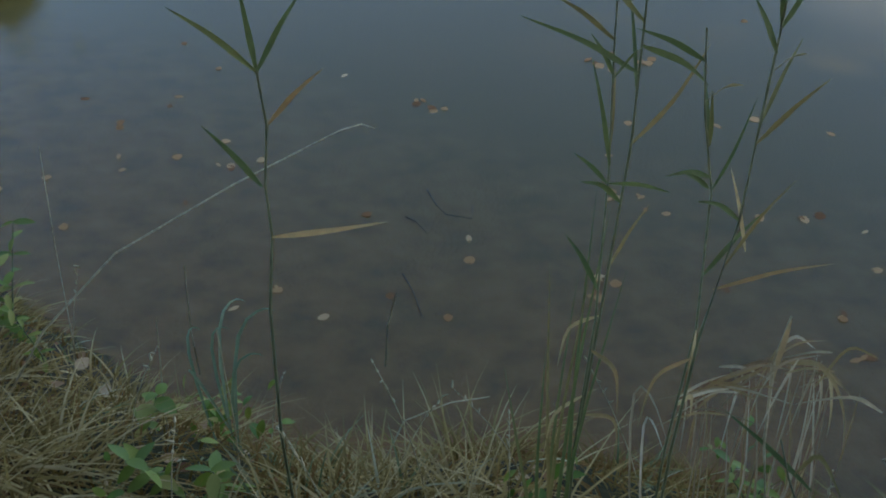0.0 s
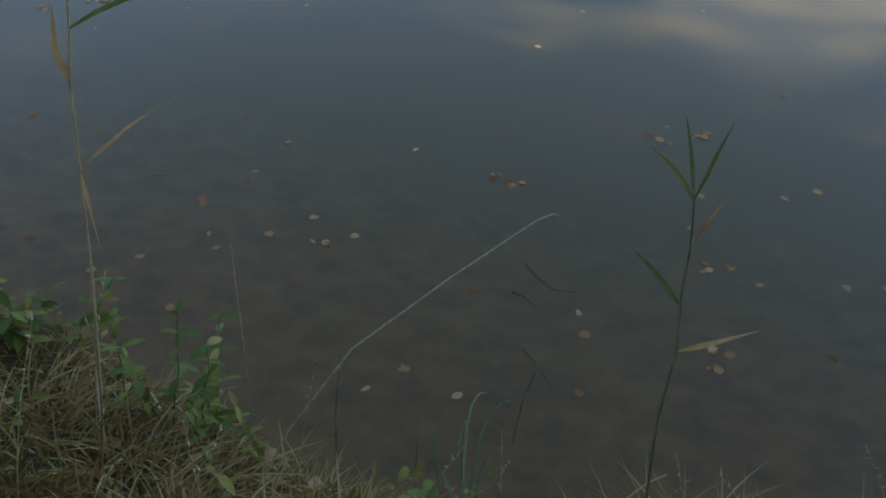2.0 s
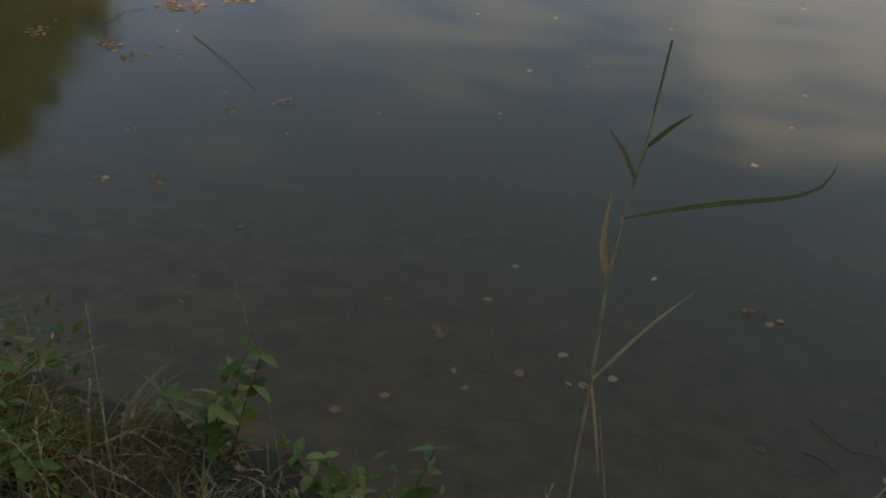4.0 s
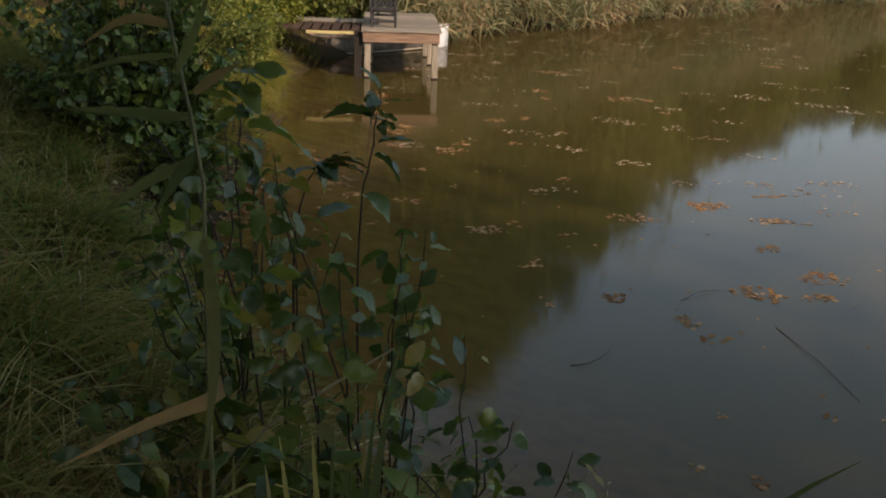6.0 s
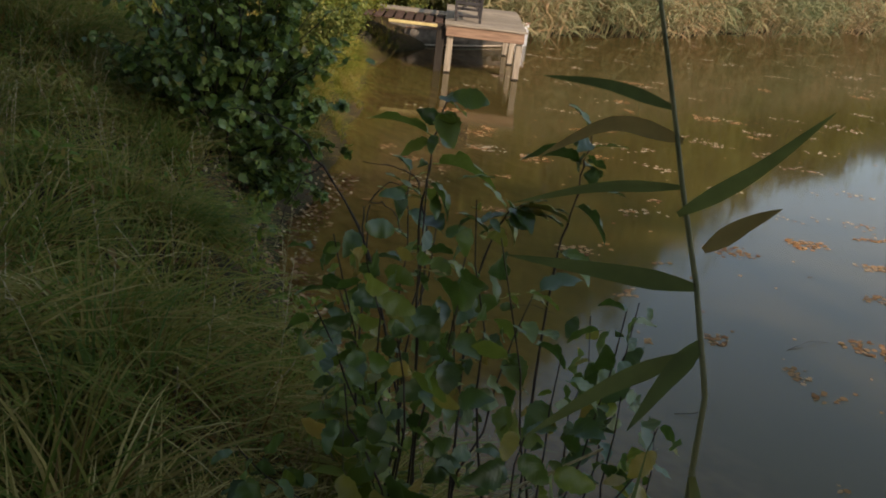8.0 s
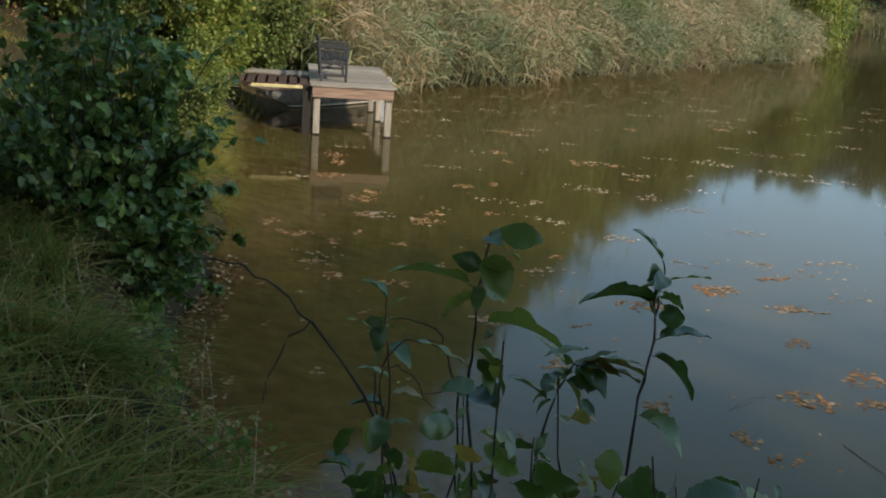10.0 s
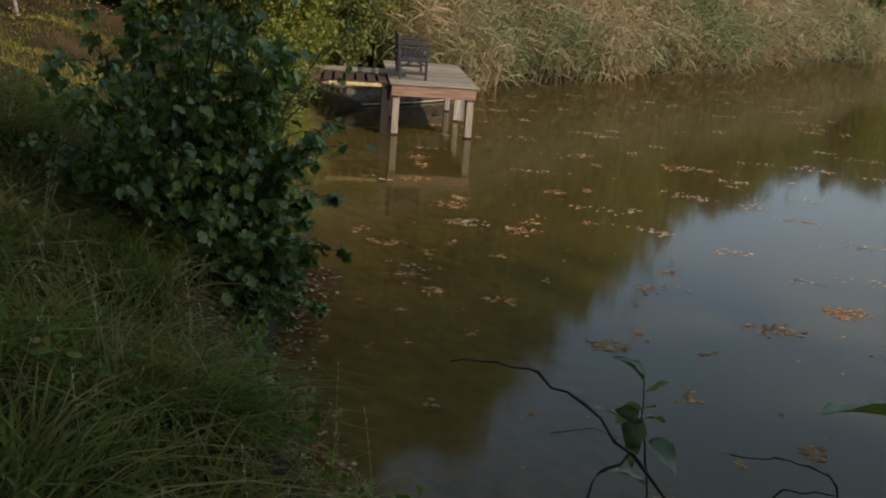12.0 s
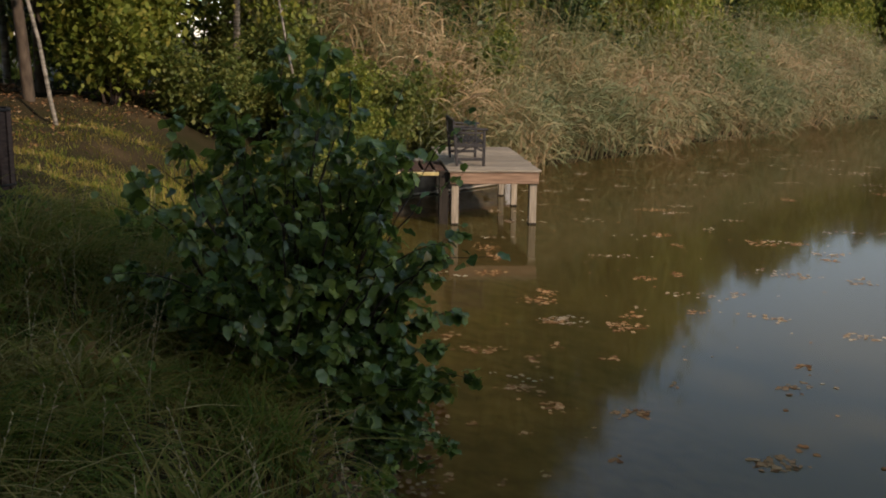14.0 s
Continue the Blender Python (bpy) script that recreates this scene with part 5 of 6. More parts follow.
    part_of("sheath", mesh_of("sheath", *tube([(-1.38, 2.4, float(ground_height(-1.38, 2.4)) - 0.03), (-1.35, 2.41, 1.8), (-1.33, 2.42, 2.12)], [0.006, 0.006, 0.004], 6), REED_STEM), blade)
    for label, pts, r in (("long pale straw stalk leaning over the water", [(0.95, 1.82, 0.8), (1.2, 2.02, 1.1), (1.445, 2.211, 1.237), (1.85, 2.44, 1.3), (2.25, 2.68, 1.32), (2.33, 2.72, 1.31), (2.381, 2.745, 1.267)], 0.004),
                          ("bent pale straw stalk hanging out over the water", [(2.2, 1.7, 0.3), (2.24, 1.75, 0.5), (2.34, 1.83, 0.64), (2.53, 1.98, 0.53), (2.71, 2.13, 0.36)], 0.004),
                          ("brown dead stick leaning against the young alders", [(-2.75, 3.62, 1.2), (-2.401, 3.779, 1.728), (-2.22, 3.86, 1.86), (-2.045, 3.929, 1.978)], 0.006),
                          ("thin upright straw stalk on the bank", [(1.1, 2.5, 0.35), (1.1, 2.57, 0.53), (1.1, 2.75, 0.9), (1.1, 2.947, 1.219)], 0.003),
                          ("broken straw stalk standing in the shallow water", [(1.47, 3.0, -0.3), (1.48, 3.0, 0.1), (1.52, 3.0, 0.5)], 0.004),
                          ("broken straw stalk standing in the shallow water", [(2.36, 2.98, -0.3), (2.39, 2.98, 0.0), (2.44, 2.98, 0.19)], 0.005),
                          ("short broken straw stalk on the bank", [(1.55, 1.75, 0.6), (1.56, 1.8, 0.9), (1.6, 1.85, 1.25)], 0.003),
                          ("short broken straw stalk on the bank", [(1.78, 1.55, 0.7), (1.8, 1.6, 1.0), (1.8, 1.66, 1.35)], 0.003)):
        solid("straw_stalk", mesh_of("straw_stalk", *tube(pts, np.linspace(r, r * 0.6, len(pts)), 6), STRAW), label, "stalk", "straw stalks on the bank")


def build_reed_bed():
    """The reed belt behind the jetty and along the far shore."""
    line = np.array([(x, y) for x, y, _ in SHORE[21:32]])
    seg = np.linalg.norm(np.diff(line, axis=0), axis=1)
    n = 13000
    pick = rng.uniform(0, 1, n) ** 1.2 * seg.sum()
    cum = np.concatenate([[0], np.cumsum(seg)])
    i = np.clip(np.searchsorted(cum, pick) - 1, 0, len(seg) - 1)
    f = ((pick - cum[i]) / seg[i])[:, None]
    d = (line[i + 1] - line[i]) / seg[i][:, None]
    nrm = np.stack([-d[:, 1], d[:, 0]], 1)
    off = rng.uniform(-0.7, 8.5, n) * rng.uniform(0.3, 1, n)
    lump = 0.5 * np.sin(pick * 0.9) + 0.5 * np.sin(pick * 0.37 + 1)
    p = line[i] + (line[i + 1] - line[i]) * f + nrm * (off - 0.4 * lump)[:, None]
    z = np.maximum(ground_height(p[:, 0], p[:, 1]), -0.25)
    tall = np.clip(1.5 + 0.55 * off + 0.35 * lump, 1.0, 3.7) * rng.uniform(0.75, 1.15, n)
    base = np.concatenate([p, z[:, None]], 1)
    lean = rng.normal(0, 0.16, (n, 2)) + np.array([0.05, -0.06]) - nrm * (rng.uniform(0.1, 0.55, n) * (off < 1.0))[:, None]
    tip = base + np.concatenate([lean * tall[:, None], tall[:, None]], 1)
    t = np.linspace(0, 1, 4)[None, :, None]
    P = base[:, None] + (tip - base)[:, None] * t
    S = np.array([1.0, 0.2, 0])[None, None] * np.array([0.007, 0.006, 0.005, 0.003])[None, :, None] * np.ones((n, 1, 1))
    solid("reed_bed_stems", mesh_of("reed_bed_stems", *strips(P, S), REED_LEAF), "dense belt of dry and green reeds along the shore", "reeds", kind="stuff")
    k = 6
    q = rng.uniform(0.25, 1.0, (n, k))
    B = base[:, None] + (tip - base)[:, None] * q[:, :, None]
    a = rng.uniform(0, 6.28, (n, k))
    ln = rng.uniform(0.35, 0.95, (n, k))
    D = np.stack([np.cos(a), np.sin(a), rng.uniform(0.1, 1.1, (n, k))], -1)
    B, D, ln = B.reshape(-1, 3), D.reshape(-1, 3), ln.reshape(-1)
    tt = np.linspace(0, 1, 4)[None, :, None]
    P = B[:, None] + D[:, None] * ln[:, None, None] * tt - np.array([0, 0, 1.0]) * (ln[:, None, None] * 0.75 * tt ** 2)
    side = np.cross(D, [0, 0, 1.0])
    side /= np.linalg.norm(side, axis=1)[:, None] + 1e-6
    side[:, 2] += rng.normal(0, 0.4, len(side))
    S = side[:, None] * np.array([0.009, 0.017, 0.012, 0.001])[None, :, None]
    solid("reed_bed_blades", mesh_of("reed_bed_blades", *strips(P, S), REED_LEAF), "narrow reed blades of the belt along the shore", "reeds", kind="stuff")


def build_far_reeds():
    """The pale reed fringe of the far shore."""
    line = np.array([(x, y) for x, y, _ in SHORE[28:34]])
    n = 9000
    q = rng.uniform(0, len(line) - 1.001, n)
    i = q.astype(int)
    p = line[i] + (line[i + 1] - line[i]) * (q - i)[:, None] + rng.normal(0, 0.8, (n, 2)) + np.array([0, 0.8])
    base = np.concatenate([p, np.full((n, 1), -0.1)], 1)
    v, f = blades(base, rng.uniform(1.2, 2.6, n), np.full(n, 0.03), rng.uniform(0.1, 0.5, n), 3)
    solid("far_reed_belt", mesh_of("far_reed_belt", v, f, REED_LEAF), "pale reed fringe along the far shore", "reeds", kind="stuff")


def build_bin():
    bin_post = thing("litter_bin", "dark brown slatted litter bin beside the path", "bin")
    bin_post.matrix_world = pose(-10.12, 11.9, float(ground_height(-10.12, 11.9)), 0, 0, 12)
    for i in range(12):
        a = 2 * math.pi * i / 12
        part("slat", box((0.018, 0.085, 0.72), (0.19 * math.cos(a), 0.19 * math.sin(a), 0.46), (0, 0, math.degrees(a)), 0.004), BROWN_WOOD, bin_post)
    for z in (0.14, 0.8):
        ring = [(0.2 * math.cos(a), 0.2 * math.sin(a), z) for a in np.linspace(0, 2 * math.pi, 17)]
        part_of("hoop", mesh_of("hoop", *tube(ring, np.full(17, 0.012), 6), DARK_WOOD), bin_post)
    part("post", box((0.07, 0.07, 0.9), (0, 0, 0.4)), DARK_WOOD, bin_post)


build_near_reeds()
build_reed_bed()
build_far_reeds()
build_bin()

# ---------------------------------------------------------------- grass and weeds on the bank


def on_bank(n, x0, x1, y0, y1, dmin, dmax):
    x, y = rng.uniform(x0, x1, n), rng.uniform(y0, y1, n)
    d, f = shore_distance(x, y)
    ok = (d > dmin) & (d < dmax)
    x, y, d = x[ok], y[ok], d[ok]
    return np.stack([x, y, ground_height(x, y) - 0.01], 1), d


def grass(name, label, n, area, dmin, dmax, tufts, high, mat, half=0.0035, bend=(0.3, 1.1), dense=0.09):
    """Grass in tufts: centres first, then blades round them."""
    c, d = on_bank(tufts, *area, dmin, dmax)
    which = rng.integers(0, len(c), n)
    p = c[which] + np.concatenate([rng.normal(0, dense, (n, 2)), np.zeros((n, 1))], 1)
    p[:, 2] = ground_height(p[:, 0], p[:, 1]) - 0.01
    size = rng.uniform(0.35, 1.35, len(c))[which]
    h = high * size * rng.uniform(0.45, 1.1, n)
    # trodden short where the shore bends, and thinner towards the water's edge
    h = h * np.interp(p[:, 0], [-1.4, -0.3, 1.2, 2.0, 2.5], [1.0, 0.45, 0.43, 0.58, 0.72]) * np.interp(shore_distance(p[:, 0], p[:, 1])[0], [0.3, 1.4], [0.5, 1.0])
    # the foot of the bank is bare, but for the dry edge further on
    keep = (p[:, 2] > 0.0) & ((p[:, 0] > 0.3) | (p[:, 1] > 11.3) | (shore_distance(p[:, 0], p[:, 1])[0] > np.where((p[:, 0] > -2.2) & (p[:, 0] < -0.5), 0.95, np.where(p[:, 0] < -2.4, 0.64, 0.48))))
    e = 0.4
    # a tuft's blades spread from its heart and are combed one way
    way = rng.normal(0, 0.55, (len(c), 2))[which] + (p - c[which])[:, :2] / dense * 0.5
    comb = np.concatenate([way, np.zeros((n, 1))], 1)
    slope = np.stack([ground_height(p[:, 0] + e, p[:, 1]) - ground_height(p[:, 0] - e, p[:, 1]), ground_height(p[:, 0], p[:, 1] + e) - ground_height(p[:, 0], p[:, 1] - e), 0 * h], 1)
    v, f = blades(p[keep], h[keep], (half * rng.uniform(0.6, 1.3, n))[keep], rng.uniform(*bend, n)[keep], 3 if high < 0.2 else 5, (comb - 0.55 * slope)[keep])
    solid(name, mesh_of(name, v, f, mat), label, "grass", kind="stuff")


def build_grass():
    grass("edge_grass", "pale arching grass hanging over the water's edge", 1900, (-1.0, 2.6, 0.4, 4.4), 0.12, 1.2, 130, 0.66, EDGE_GRASS, 0.0048, (1.3, 2.2), 0.09)
    grass("dry_bank_grass", "tangled dry yellow grass on the bank edge", 21000, (-1.0, 5.5, -1.5, 4.8), 0.06, 2.4, 1500, 0.4, DRY_GRASS, 0.0042, (1.0, 2.3), 0.1)
    grass("bank_grass", "green grass mixed into the dry bank", 1700, (-1.2, 5.5, -1.5, 5.0), 0.1, 2.6, 420, 0.42, GREY_GRASS, 0.0045, (0.8, 1.9), 0.07)
    grass("long_grass", "long green grass in drooping tufts on the bank", 30000, (-9.5, -0.8, 1.0, 12.5), 0.12, 4.4, 620, 0.62, GRASS, 0.0068, (0.8, 2.1), 0.12)
    grass("straw_in_grass", "dry straw among the long bank grass", 11000, (-9, -0.8, 1.0, 13), 0.1, 4.0, 700, 0.5, DRY_GRASS, 0.0042, (0.7, 2.0), 0.12)
    grass("withered_grass", "withered yellow grass under the young alders", 4600, (-3.3, -1.9, 2.6, 4.0), 0.5, 2.6, 130, 0.5, YELLOW_GRASS, 0.006, (0.8, 1.9), 0.08)
    grass("lawn", "short worn grass beside the path", 42000, (-14.5, -5.0, 4.0, 21), 2.6, 12, 3000, 0.12, GRASS, 0.006, (0.3, 1.2), 0.14)
    grass("trodden_grass", "short trodden grass where the path runs along the bank", 26000, (-11, 14, -9.0, 6.0), 2.3, 9, 1500, 0.12, GRASS, 0.005, (0.4, 1.4), 0.16)
    grass("shore_tussocks", "overhanging grass and sedge along the far waterline", 9000, (-9.6, -6.2, 12.2, 20.2), 0.0, 0.9, 420, 0.75, GRASS, 0.006, (0.9, 2.2), 0.1)
    grass("shore_grass", "grass on the shore by the jetty", 9000, (-12.5, -6.0, 11.5, 23), 0.08, 3.0, 500, 0.45, GRASS, 0.005, (0.3, 1.1), 0.12)


def build_herbs():
    """Low broad-leaved herbs and withered leaves scattered through the grass."""
    c, d = on_bank(1500, -9.5, 5.0, -1.0, 12.5, 0.15, 4.2)
    c = c[(c[:, 0] < -0.6) | (rng.uniform(0, 1, len(c)) < 0.25)][:340]
    per = 26
    which = np.repeat(np.arange(len(c)), per)
    tall = rng.uniform(0.12, 0.42, len(c))[which]
    p = c[which] + np.concatenate([rng.normal(0, 0.085, (len(which), 2)), (tall * rng.uniform(0.25, 1.0, len(which)))[:, None]], 1)
    n = len(p)
    R = turns(rng.uniform(0, 6.28, n), rng.normal(-0.2, 0.5, n), rng.normal(0, 0.5, n))
    size = rng.uniform(0.5, 1.2, n) * rng.uniform(0.035, 0.085, len(c))[which]
    solid("bank_herbs", mesh_of("bank_herbs", *scatter(leaf_shape(1.0, 0.5, 0.2, 0.3, False), p, R, size), HERB), "small green and withered herbs among the bank grass", "herbs", kind="stuff")
    # thin brown stalks with seed heads
    q, d = on_bank(1600, -9.0, 4.5, -0.5, 12.5, 0.2, 4.0)
    q = q[:330]
    m = len(q)
    h = rng.uniform(0.35, 0.75, m)
    a = rng.uniform(0, 6.28, m)
    lean = np.stack([np.cos(a), np.sin(a), 0 * a], 1) * rng.uniform(0.05, 0.5, m)[:, None]
    bits = []
    for i in range(m):
        t = np.linspace(0, 1, 5)[:, None]
        s = q[i] + lean[i] * h[i] * t ** 1.7 + np.array([0, 0, 1.0]) * h[i] * t
        bits.append(tube(s, [0.0016, 0.0015, 0.0013, 0.0012, 0.001], 4))
        for j in range(5):
            b = s[4] + (s[3] - s[4]) * 0.22 * j
            bits.append(tube([b, b + rng.normal(0, 0.008, 3) + (0, 0, 0.012)], [0.004, 0.0015], 4))
    solid("seed_stalks", mesh_of("seed_stalks", *joined(bits), STRAW), "thin brown grass stalks with seed heads on the bank", "stalks", kind="stuff")


def weed(label, at, stems, height, leaf, width=0.45):
    """A leafy herb: soft stems with pairs of pointed leaves."""
    ob = thing("weed", label, "weed", group="leafy weeds on the bank")
    v, f = leaf_shape(1.0, width, 0.2, 0.25, False)
    me = mesh_of("weed_leaf", v, f, WEED)
    for s in range(stems):
        b = np.array([at[0] + rng.normal(0, 0.06), at[1] + rng.normal(0, 0.06), 0])
        b[2] = float(ground_height(b[0], b[1])) - 0.02
        e = b + np.array([rng.normal(0, 0.14), rng.normal(0.05, 0.12), height * rng.uniform(0.6, 1.1)])
        p = limb_path(b, e, 0, 6, 0.05)
        part_of("stem", mesh_of("stem", *tube(p, np.linspace(0.004, 0.0015, 6), 5), REED_STEM), ob)
        a = rng.uniform(0, 6.28)
        for j in range(7):
            q = 0.3 + 0.7 * j / 6
            c = np.array([np.interp(q, np.linspace(0, 1, 6), p[:, d]) for d in range(3)])
            a += 1.57
            for o in (0, np.pi):
                hang_leaf(ob, me, c, a + o, rng.normal(0.25, 0.3), rng.normal(0, 0.3), leaf * rng.uniform(0.6, 1.1))


WEED = leafy("weed_leaf", [(0.0, (0.09, 0.14, 0.012)), (0.8, (0.2, 0.235, 0.025)), (1.0, (0.36, 0.25, 0.06))], 0.5, 0.35, island=False)


def build_weeds():
    weed("bright green leafy weed in the bank grass", (0.84, 2.36), 7, 0.5, 0.085, 0.36)
    weed("bright green leafy weed in the bank grass", (1.03, 2.1), 2, 0.34, 0.07, 0.36)
    weed("green weed hanging over the waterline", (0.28, 3.0), 6, 0.4, 0.09)
    weed("green weed hanging over the waterline", (-0.2, 3.3), 6, 0.4, 0.09)
    weed("small weed with broad green leaves in dry grass", (1.4, 1.72), 1, 0.34, 0.075, 0.75)
    weed("small green weed in dry grass", (1.75, 1.35), 2, 0.28, 0.08)
    weed("round-leaved green weed under the alder shoots", (-2.0, 3.7), 6, 0.55, 0.13, 0.8)
    weed("round-leaved green weed under the alder shoots", (-2.5, 3.9), 6, 0.65, 0.13, 0.8)
    weed("round-leaved green weed under the alder shoots", (-2.9, 4.4), 6, 0.6, 0.12, 0.8)
    weed("green weed at the foot of the broken reed", (3.35, 1.2), 2, 0.3, 0.06)


build_grass()
build_herbs()
build_weeds()

# ---------------------------------------------------------------- stones, litter and leaves on the water


def build_stone():
    bm = bmesh.new()
    bmesh.ops.create_icosphere(bm, subdivisions=3, radius=0.14)
    for v in bm.verts:
        v.co *= 1 + 0.22 * noise.noise(v.co * 9) + 0.1 * noise.noise(v.co * 22)
    bmesh.ops.scale(bm, vec=(1.1, 0.9, 0.8), verts=bm.verts)
    me = bpy.data.meshes.new("stone")
    bm.to_mesh(me)
    bm.free()
    me.materials.append(STONE)
    o = solid("stone", me, "pale grey stone lying in the bank above the water", "stone")
    o.location = (-5.93, 9.42, 0.24)


FLAT_LEAF = leaf_shape(1.0, 0.8, 0.05, 0.02, False)      # leaves that lie on water or ground


def raft_spots(x, y, rx, ry, n, turn=0.0):
    r = np.sqrt(rng.uniform(0, 1, n)) * (0.6 + 0.4 * np.sin(3 * rng.uniform(0, 6.28, n)) ** 2)
    a = rng.uniform(0, 6.28, n)
    u, v = rx * r * np.cos(a), ry * r * np.sin(a)
    c, s = math.cos(turn), math.sin(turn)
    return np.stack([x + u * c - v * s, y + u * s + v * c, rng.uniform(0.002, 0.006, n)], 1)


def raft(x, y, rx, ry, n, turn, shapes):
    """Leaves that have drifted together, each one an object of its own."""
    ob = thing("leaf_raft", "raft of fallen tan leaves floating on the pond", "leaves", "leaf rafts on the pond")
    for p in raft_spots(x, y, rx, ry, n, turn):
        hang_leaf(ob, shapes[rng.integers(3)], p, rng.uniform(0, 6.28), rng.normal(0, 0.04), rng.normal(0, 0.04), rng.uniform(0.035, 0.068), "floating_leaf")


# each raft: middle, half length, half depth, turn
JETTY_RAFTS = [(-6.84, 19.13, 0.24, 0.48, 0.26), (-6.58, 18.45, 0.14, 0.35, 0.26), (-6.45, 17.39, 0.26, 0.23, 0.25), (-5.65, 16.03, 0.31, 0.28, 0.24), (-5.63, 16.49, 0.17, 0.2, 0.25), (-5.38, 15.16, 0.22, 0.16, 0.24), (-5.97, 13.87, 0.3, 0.14, 0.23), (-6.4, 14.3, 0.12, 0.15, 0.24), (-5.42, 13.68, 0.09, 0.19, 0.23), (-5.23, 14.21, 0.07, 0.19, 0.23), (-4.57, 15.14, 0.29, 0.24, 0.24), (-4.51, 15.6, 0.13, 0.17, 0.24), (-4.65, 13.91, 0.14, 0.11, 0.23), (-5.42, 12.78, 0.31, 0.13, 0.23), (-5.05, 12.39, 0.2, 0.17, 0.22), (-4.39, 12.37, 0.23, 0.15, 0.22)]
MIDDLE_RAFTS = [(-5.68, 11.79, 0.07, 0.12, 0.22), (-5.22, 11.7, 0.09, 0.07, 0.22), (-5.26, 10.7, 0.05, 0.1, 0.22), (-5.64, 10.7, 0.07, 0.11, 0.22), (-4.52, 9.76, 0.08, 0.1, 0.21), (-5.12, 9.36, 0.09, 0.09, 0.21), (-3.78, 15.96, 0.13, 0.12, 0.24), (-4.4, 17.6, 0.17, 0.15, 0.25), (-2.63, 20.57, 0.27, 0.32, 0.26), (-2.09, 20.66, 0.2, 0.16, 0.26), (-4.16, 20.85, 0.18, 0.22, 0.27), (-3.91, 20.02, 0.1, 0.2, 0.26), (-3.95, 17.95, 0.13, 0.16, 0.25), (0.46, 26.8, 0.29, 0.28, 0.29), (-1.72, 25.47, 0.19, 0.25, 0.29), (-4.35, 23.4, 0.39, 0.21, 0.28)]
OPEN_RAFTS = [(-1.74, 19.45, 0.13, 0.14, 0.26), (-4.01, 13.24, 0.08, 0.1, 0.23), (-4.47, 11.35, 0.06, 0.12, 0.22), (-4.97, 10.94, 0.05, 0.05, 0.22), (-1.79, 12.58, 0.35, 0.23, 0.22), (-3.29, 11.52, 0.31, 0.22, 0.22), (-3.04, 11.86, 0.09, 0.09, 0.22), (-1.11, 13.4, 0.1, 0.23, 0.22), (-2.42, 11.68, 0.1, 0.07, 0.22), (-2.98, 13.42, 0.09, 0.12, 0.23), (-2.76, 14.11, 0.1, 0.11, 0.23), (-3.77, 9.82, 0.08, 0.06, 0.21), (-2.64, 10.62, 0.12, 0.15, 0.21), (-1.75, 9.92, 0.17, 0.15, 0.45), (-2.32, 9.63, 0.07, 0.13, 0.45), (-1.06, 9.54, 0.14, 0.18, 0.44)]
NEAR_RAFTS = [(-0.88, 9.23, 0.14, 0.12, 0.43), (-0.46, 10.48, 0.24, 0.27, 0.45), (0.15, 11.18, 0.26, 0.27, 0.46), (0.07, 10.55, 0.18, 0.12, 0.45), (-0.25, 13.05, 0.27, 0.14, 0.49), (-0.93, 13.44, 0.35, 0.18, 0.5), (-0.33, 11.95, 0.18, 0.14, 0.47), (-0.83, 7.86, 0.03, 0.06, 0.41), (-0.99, 7.06, 0.04, 0.06, 0.4), (-0.08, 8.08, 0.07, 0.08, 0.41), (-0.61, 7.02, 0.09, 0.09, 0.39), (-0.17, 14.21, 0.36, 0.08, 0.51), (1.84, 3.33, 0.07, 0.05, -0.22), (3.73, 3.76, 0.06, 0.06, -0.21), (3.46, 3.11, 0.03, 0.03, -0.22), (3.43, 2.99, 0.05, 0.02, -0.22)]
BANK_RAFTS = [(3.98, 5.17, 0.07, 0.04, -0.2), (4.37, 5.12, 0.07, 0.04, -0.2), (2.83, 4.94, 0.04, 0.04, -0.2), (2.93, 4.83, 0.04, 0.04, -0.2), (0.34, 8.16, 0.1, 0.09, -0.18), (1.63, 4.45, 0.04, 0.03, -0.21), (1.03, 5.02, 0.04, 0.04, -0.2), (3.86, 3.71, 0.06, 0.05, -0.19), (4.53, 2.63, 0.03, 0.02, -0.19), (4.49, 2.36, 0.03, 0.03, -0.18), (4.67, 3.39, 0.04, 0.03, -0.19)]
DRIFTERS = [(1.31, 5.29), (1.29, 5.16), (1.61, 5.59), (2.38, 5.32), (1.6, 4.71), (1.35, 4.63), (1.01, 4.7), (1.06, 4.53), (1.86, 4.48), (1.41, 4.12), (0.77, 4.02), (0.38, 4.47), (0.44, 3.94), (0.64, 4.53), (-0.02, 4.86), (0.33, 7.61), (-0.04, 6.32), (-0.3, 6.34), (4.11, 5.09), (3.69, 6.6), (4.42, 7.76), (5.27, 6.97), (4.27, 7.16)]
OTHER_DRIFTERS = [(5.2, 5.5), (3.86, 3.58), (2.41, 3.84), (2.86, 3.4), (2.89, 3.57), (2.67, 2.95), (2.43, 3.2), (1.69, 3.24), (2.12, 3.09), (4.04, 4.46), (4.53, 4.33), (3.8, 4.14), (1.34, 6), (0.78, 5.37), (4.19, 5.26), (4.76, 4.33), (5.18, 4.07), (3.99, 3.54), (4.79, 3.37), (4.95, 3.21), (4.87, 2.9), (3.53, 3.03), (4.06, 2.89), (4.44, 3.45)]


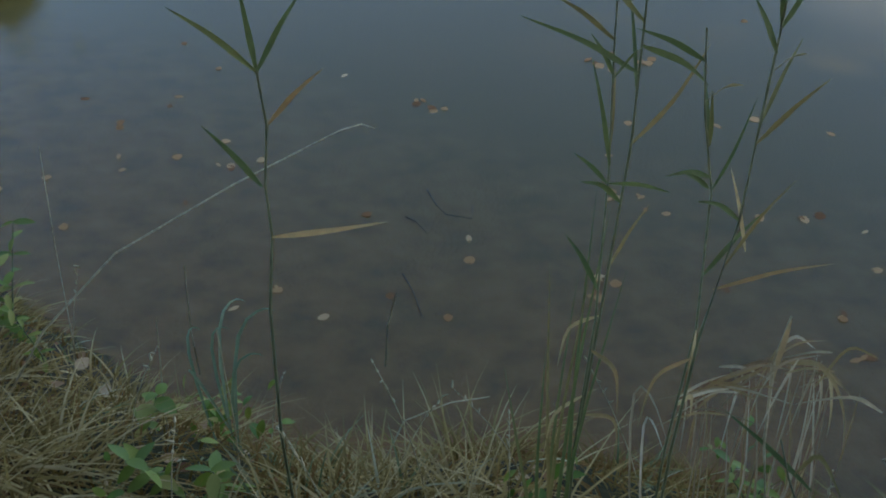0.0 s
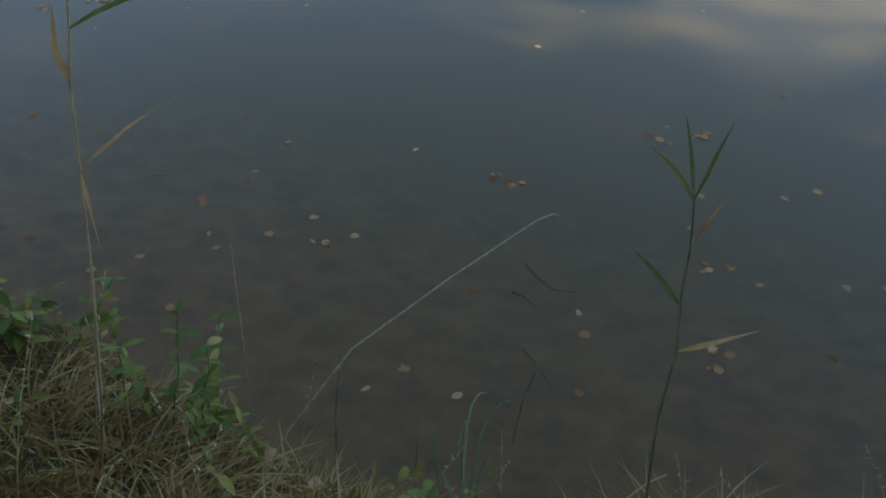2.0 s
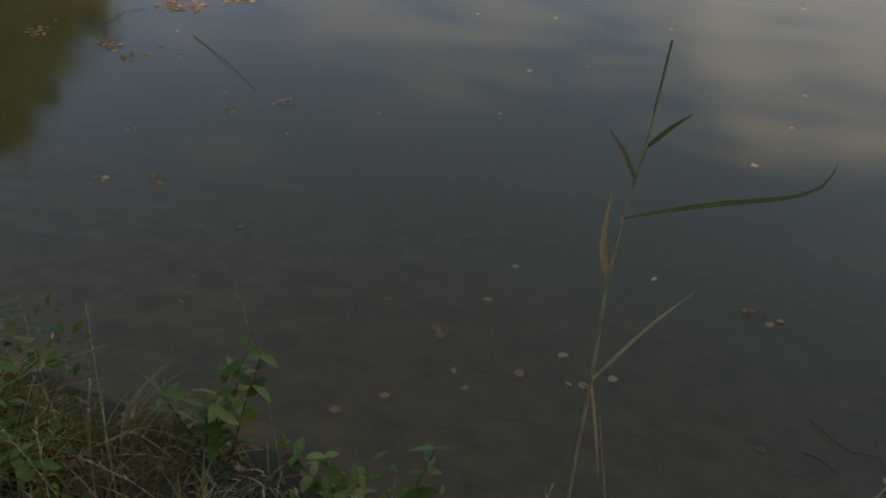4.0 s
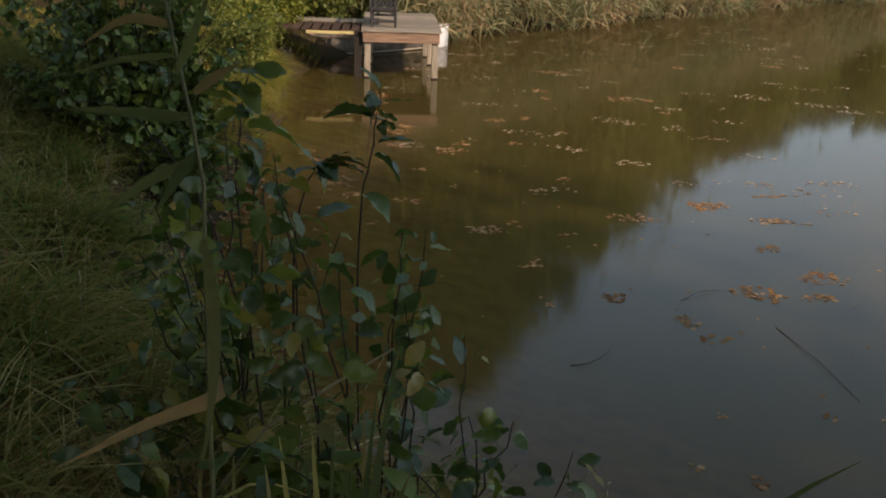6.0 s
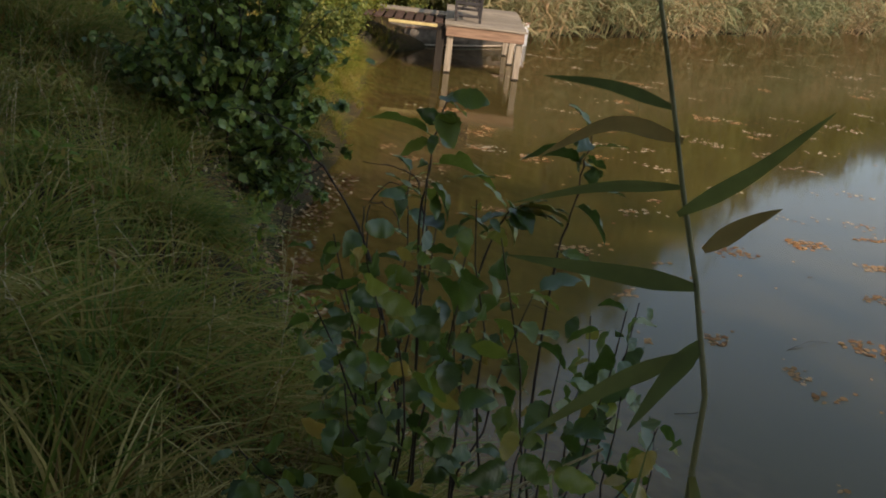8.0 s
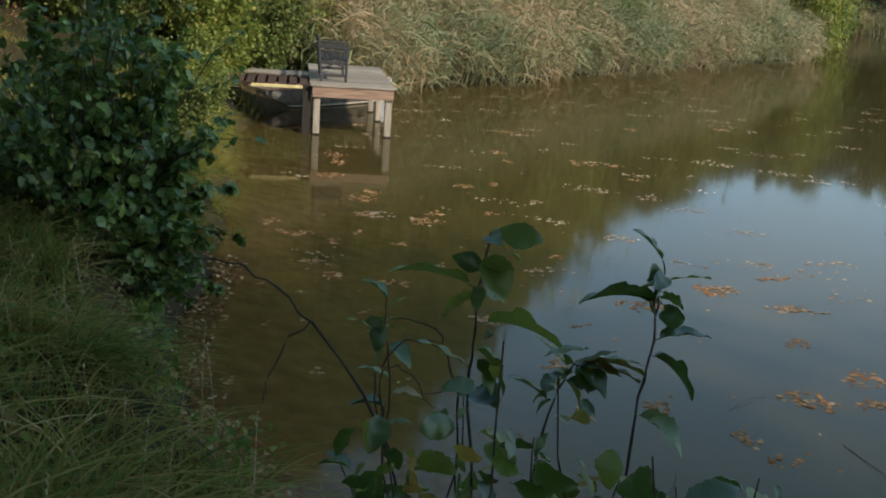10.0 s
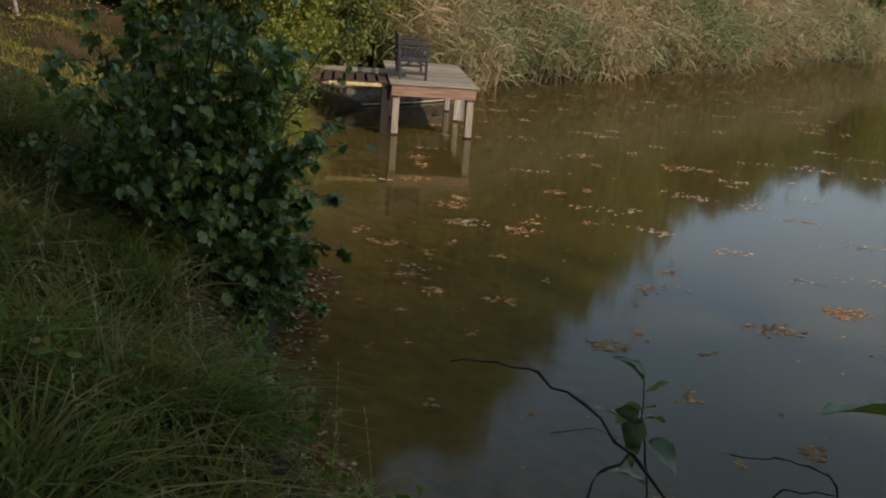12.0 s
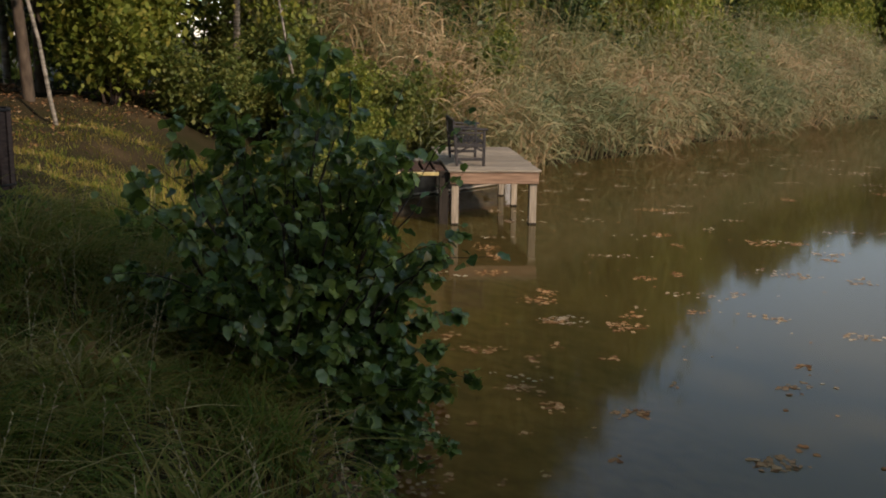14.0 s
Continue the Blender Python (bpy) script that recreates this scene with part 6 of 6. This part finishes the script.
def build_floating():
    v, f = FLAT_LEAF
    shapes = []
    for w, bend in ((0.62, 0.1), (0.95, 0.35), (1.2, -0.2)):
        u = v * np.array([w, 1, 1])
        u[:, 0] += bend * (u[:, 1] - 0.5) ** 2
        u[:, 2] += 0.05 * np.abs(bend) * np.sin(5 * u[:, 1])
        shapes.append(mesh_of("floating_leaf", u, f, FALLEN))
    for x, y, rx, ry, t in JETTY_RAFTS + MIDDLE_RAFTS + OPEN_RAFTS + NEAR_RAFTS + BANK_RAFTS:
        raft(x, y, rx, ry, int(np.clip(0.42 * math.pi * rx * ry / 0.0016, 3, 46)), t, shapes)
    far = []
    for i in range(190):
        x, y = rng.uniform(-7.5, 7), rng.uniform(13, 36)
        if shore_distance(np.array(x), np.array(y))[0] < -0.8:
            far.append(raft_spots(x, y, rng.uniform(0.1, 0.6), rng.uniform(0.08, 0.28), int(rng.integers(3, 22)), rng.uniform(-0.3, 0.3)))
    far = np.concatenate(far)
    m = len(far)
    R = turns(rng.uniform(0, 6.28, m), rng.normal(0, 0.04, m), rng.normal(0, 0.04, m))
    solid("drifting_leaves", mesh_of("drifting_leaves", *scatter(FLAT_LEAF, far, R, rng.uniform(0.04, 0.07, m)), FALLEN_MASS), "fallen leaves scattered far out on the pond", "leaves", kind="stuff")
    # single leaves that drift apart
    spots = DRIFTERS + OTHER_DRIFTERS
    while len(spots) < 270:
        x, y = rng.uniform(-6, 7), 7.5 + 16 * rng.uniform(0, 1) ** 0.9
        if shore_distance(np.array(x), np.array(y))[0] < -0.25:
            spots.append((x, y))
    for i, (x, y) in enumerate(spots):
        o = solid("floating_leaf", shapes[i % 3], "single tan leaf floating on the still water", "leaf", "single leaves on the pond")
        o.matrix_basis = pose(x, y, 0.003, rng.normal(0, 2), rng.normal(0, 2), rng.uniform(0, 360)) @ Matrix.Scale(rng.uniform(0.045, 0.07) if y < 7.5 else rng.uniform(0.03, 0.055), 4)
    # litter on the waterline and on the slope
    for name, label, n, area, d0, d1, s in (("shore_litter", "fallen leaves washed along the waterline", 2200, (-7.2, -2.4, 4.6, 12.6), -0.4, 0.5, 0.052), ("slope_litter", "brown fallen leaves on the wooded slope", 9000, (-21, -13.6, 15.5, 25), 3, 30, 0.055), ("bank_litter", "fallen leaves lying in the bank grass", 1200, (-8, 3, 0, 12), 0.3, 4, 0.06)):
        p, d = on_bank(n * 6, *area, d0, d1)
        p = p[:n]
        p[:, 2] = np.maximum(p[:, 2], 0.0) + 0.02
        m = len(p)
        R = turns(rng.uniform(0, 6.28, m), rng.normal(0, 0.25, m), rng.normal(0, 0.25, m))
        solid(name, mesh_of(name, *scatter(FLAT_LEAF, p, R, rng.uniform(0.6, 1.1, m) * s), LITTER), label, "leaves", kind="stuff")


def build_twigs():
    for pts in ([(-1.94, 8.35, 0), (-1.82, 8.38, 0.02), (-1.74, 8.47, 0.03), (-1.69, 8.62, 0.03), (-1.67, 8.81, 0.01)], [(-1.17, 10.06, 0), (-1.0, 10.3, 0.03), (-0.83, 10.45, 0.0)],
                [(2.74, 4.01, 0.0), (2.76, 3.85, 0.02), (2.8, 3.73, 0.03), (2.93, 3.67, 0.03), (2.95, 3.76, 0.05)], [(2.51, 3.33, 0.0), (2.54, 3.17, 0.02), (2.56, 3.0, 0.0)], [(2.59, 3.79, 0.0), (2.63, 3.72, 0.02), (2.68, 3.63, 0.0)],
                [(-0.37, 9.67, 0.0), (-0.08, 8.99, 0.02), (0.14, 8.39, 0.0)], [(-3.6, 9.6, 0.0), (-3.3, 9.75, 0.02), (-3.1, 9.7, 0.0)]):
        solid("floating_twig", mesh_of("floating_twig", *tube(pts, np.linspace(0.0035, 0.002, len(pts)), 6), BARK), "thin dark bent twig floating on the pond", "twig", "twigs on the pond")


build_stone()
build_twigs()
build_floating()
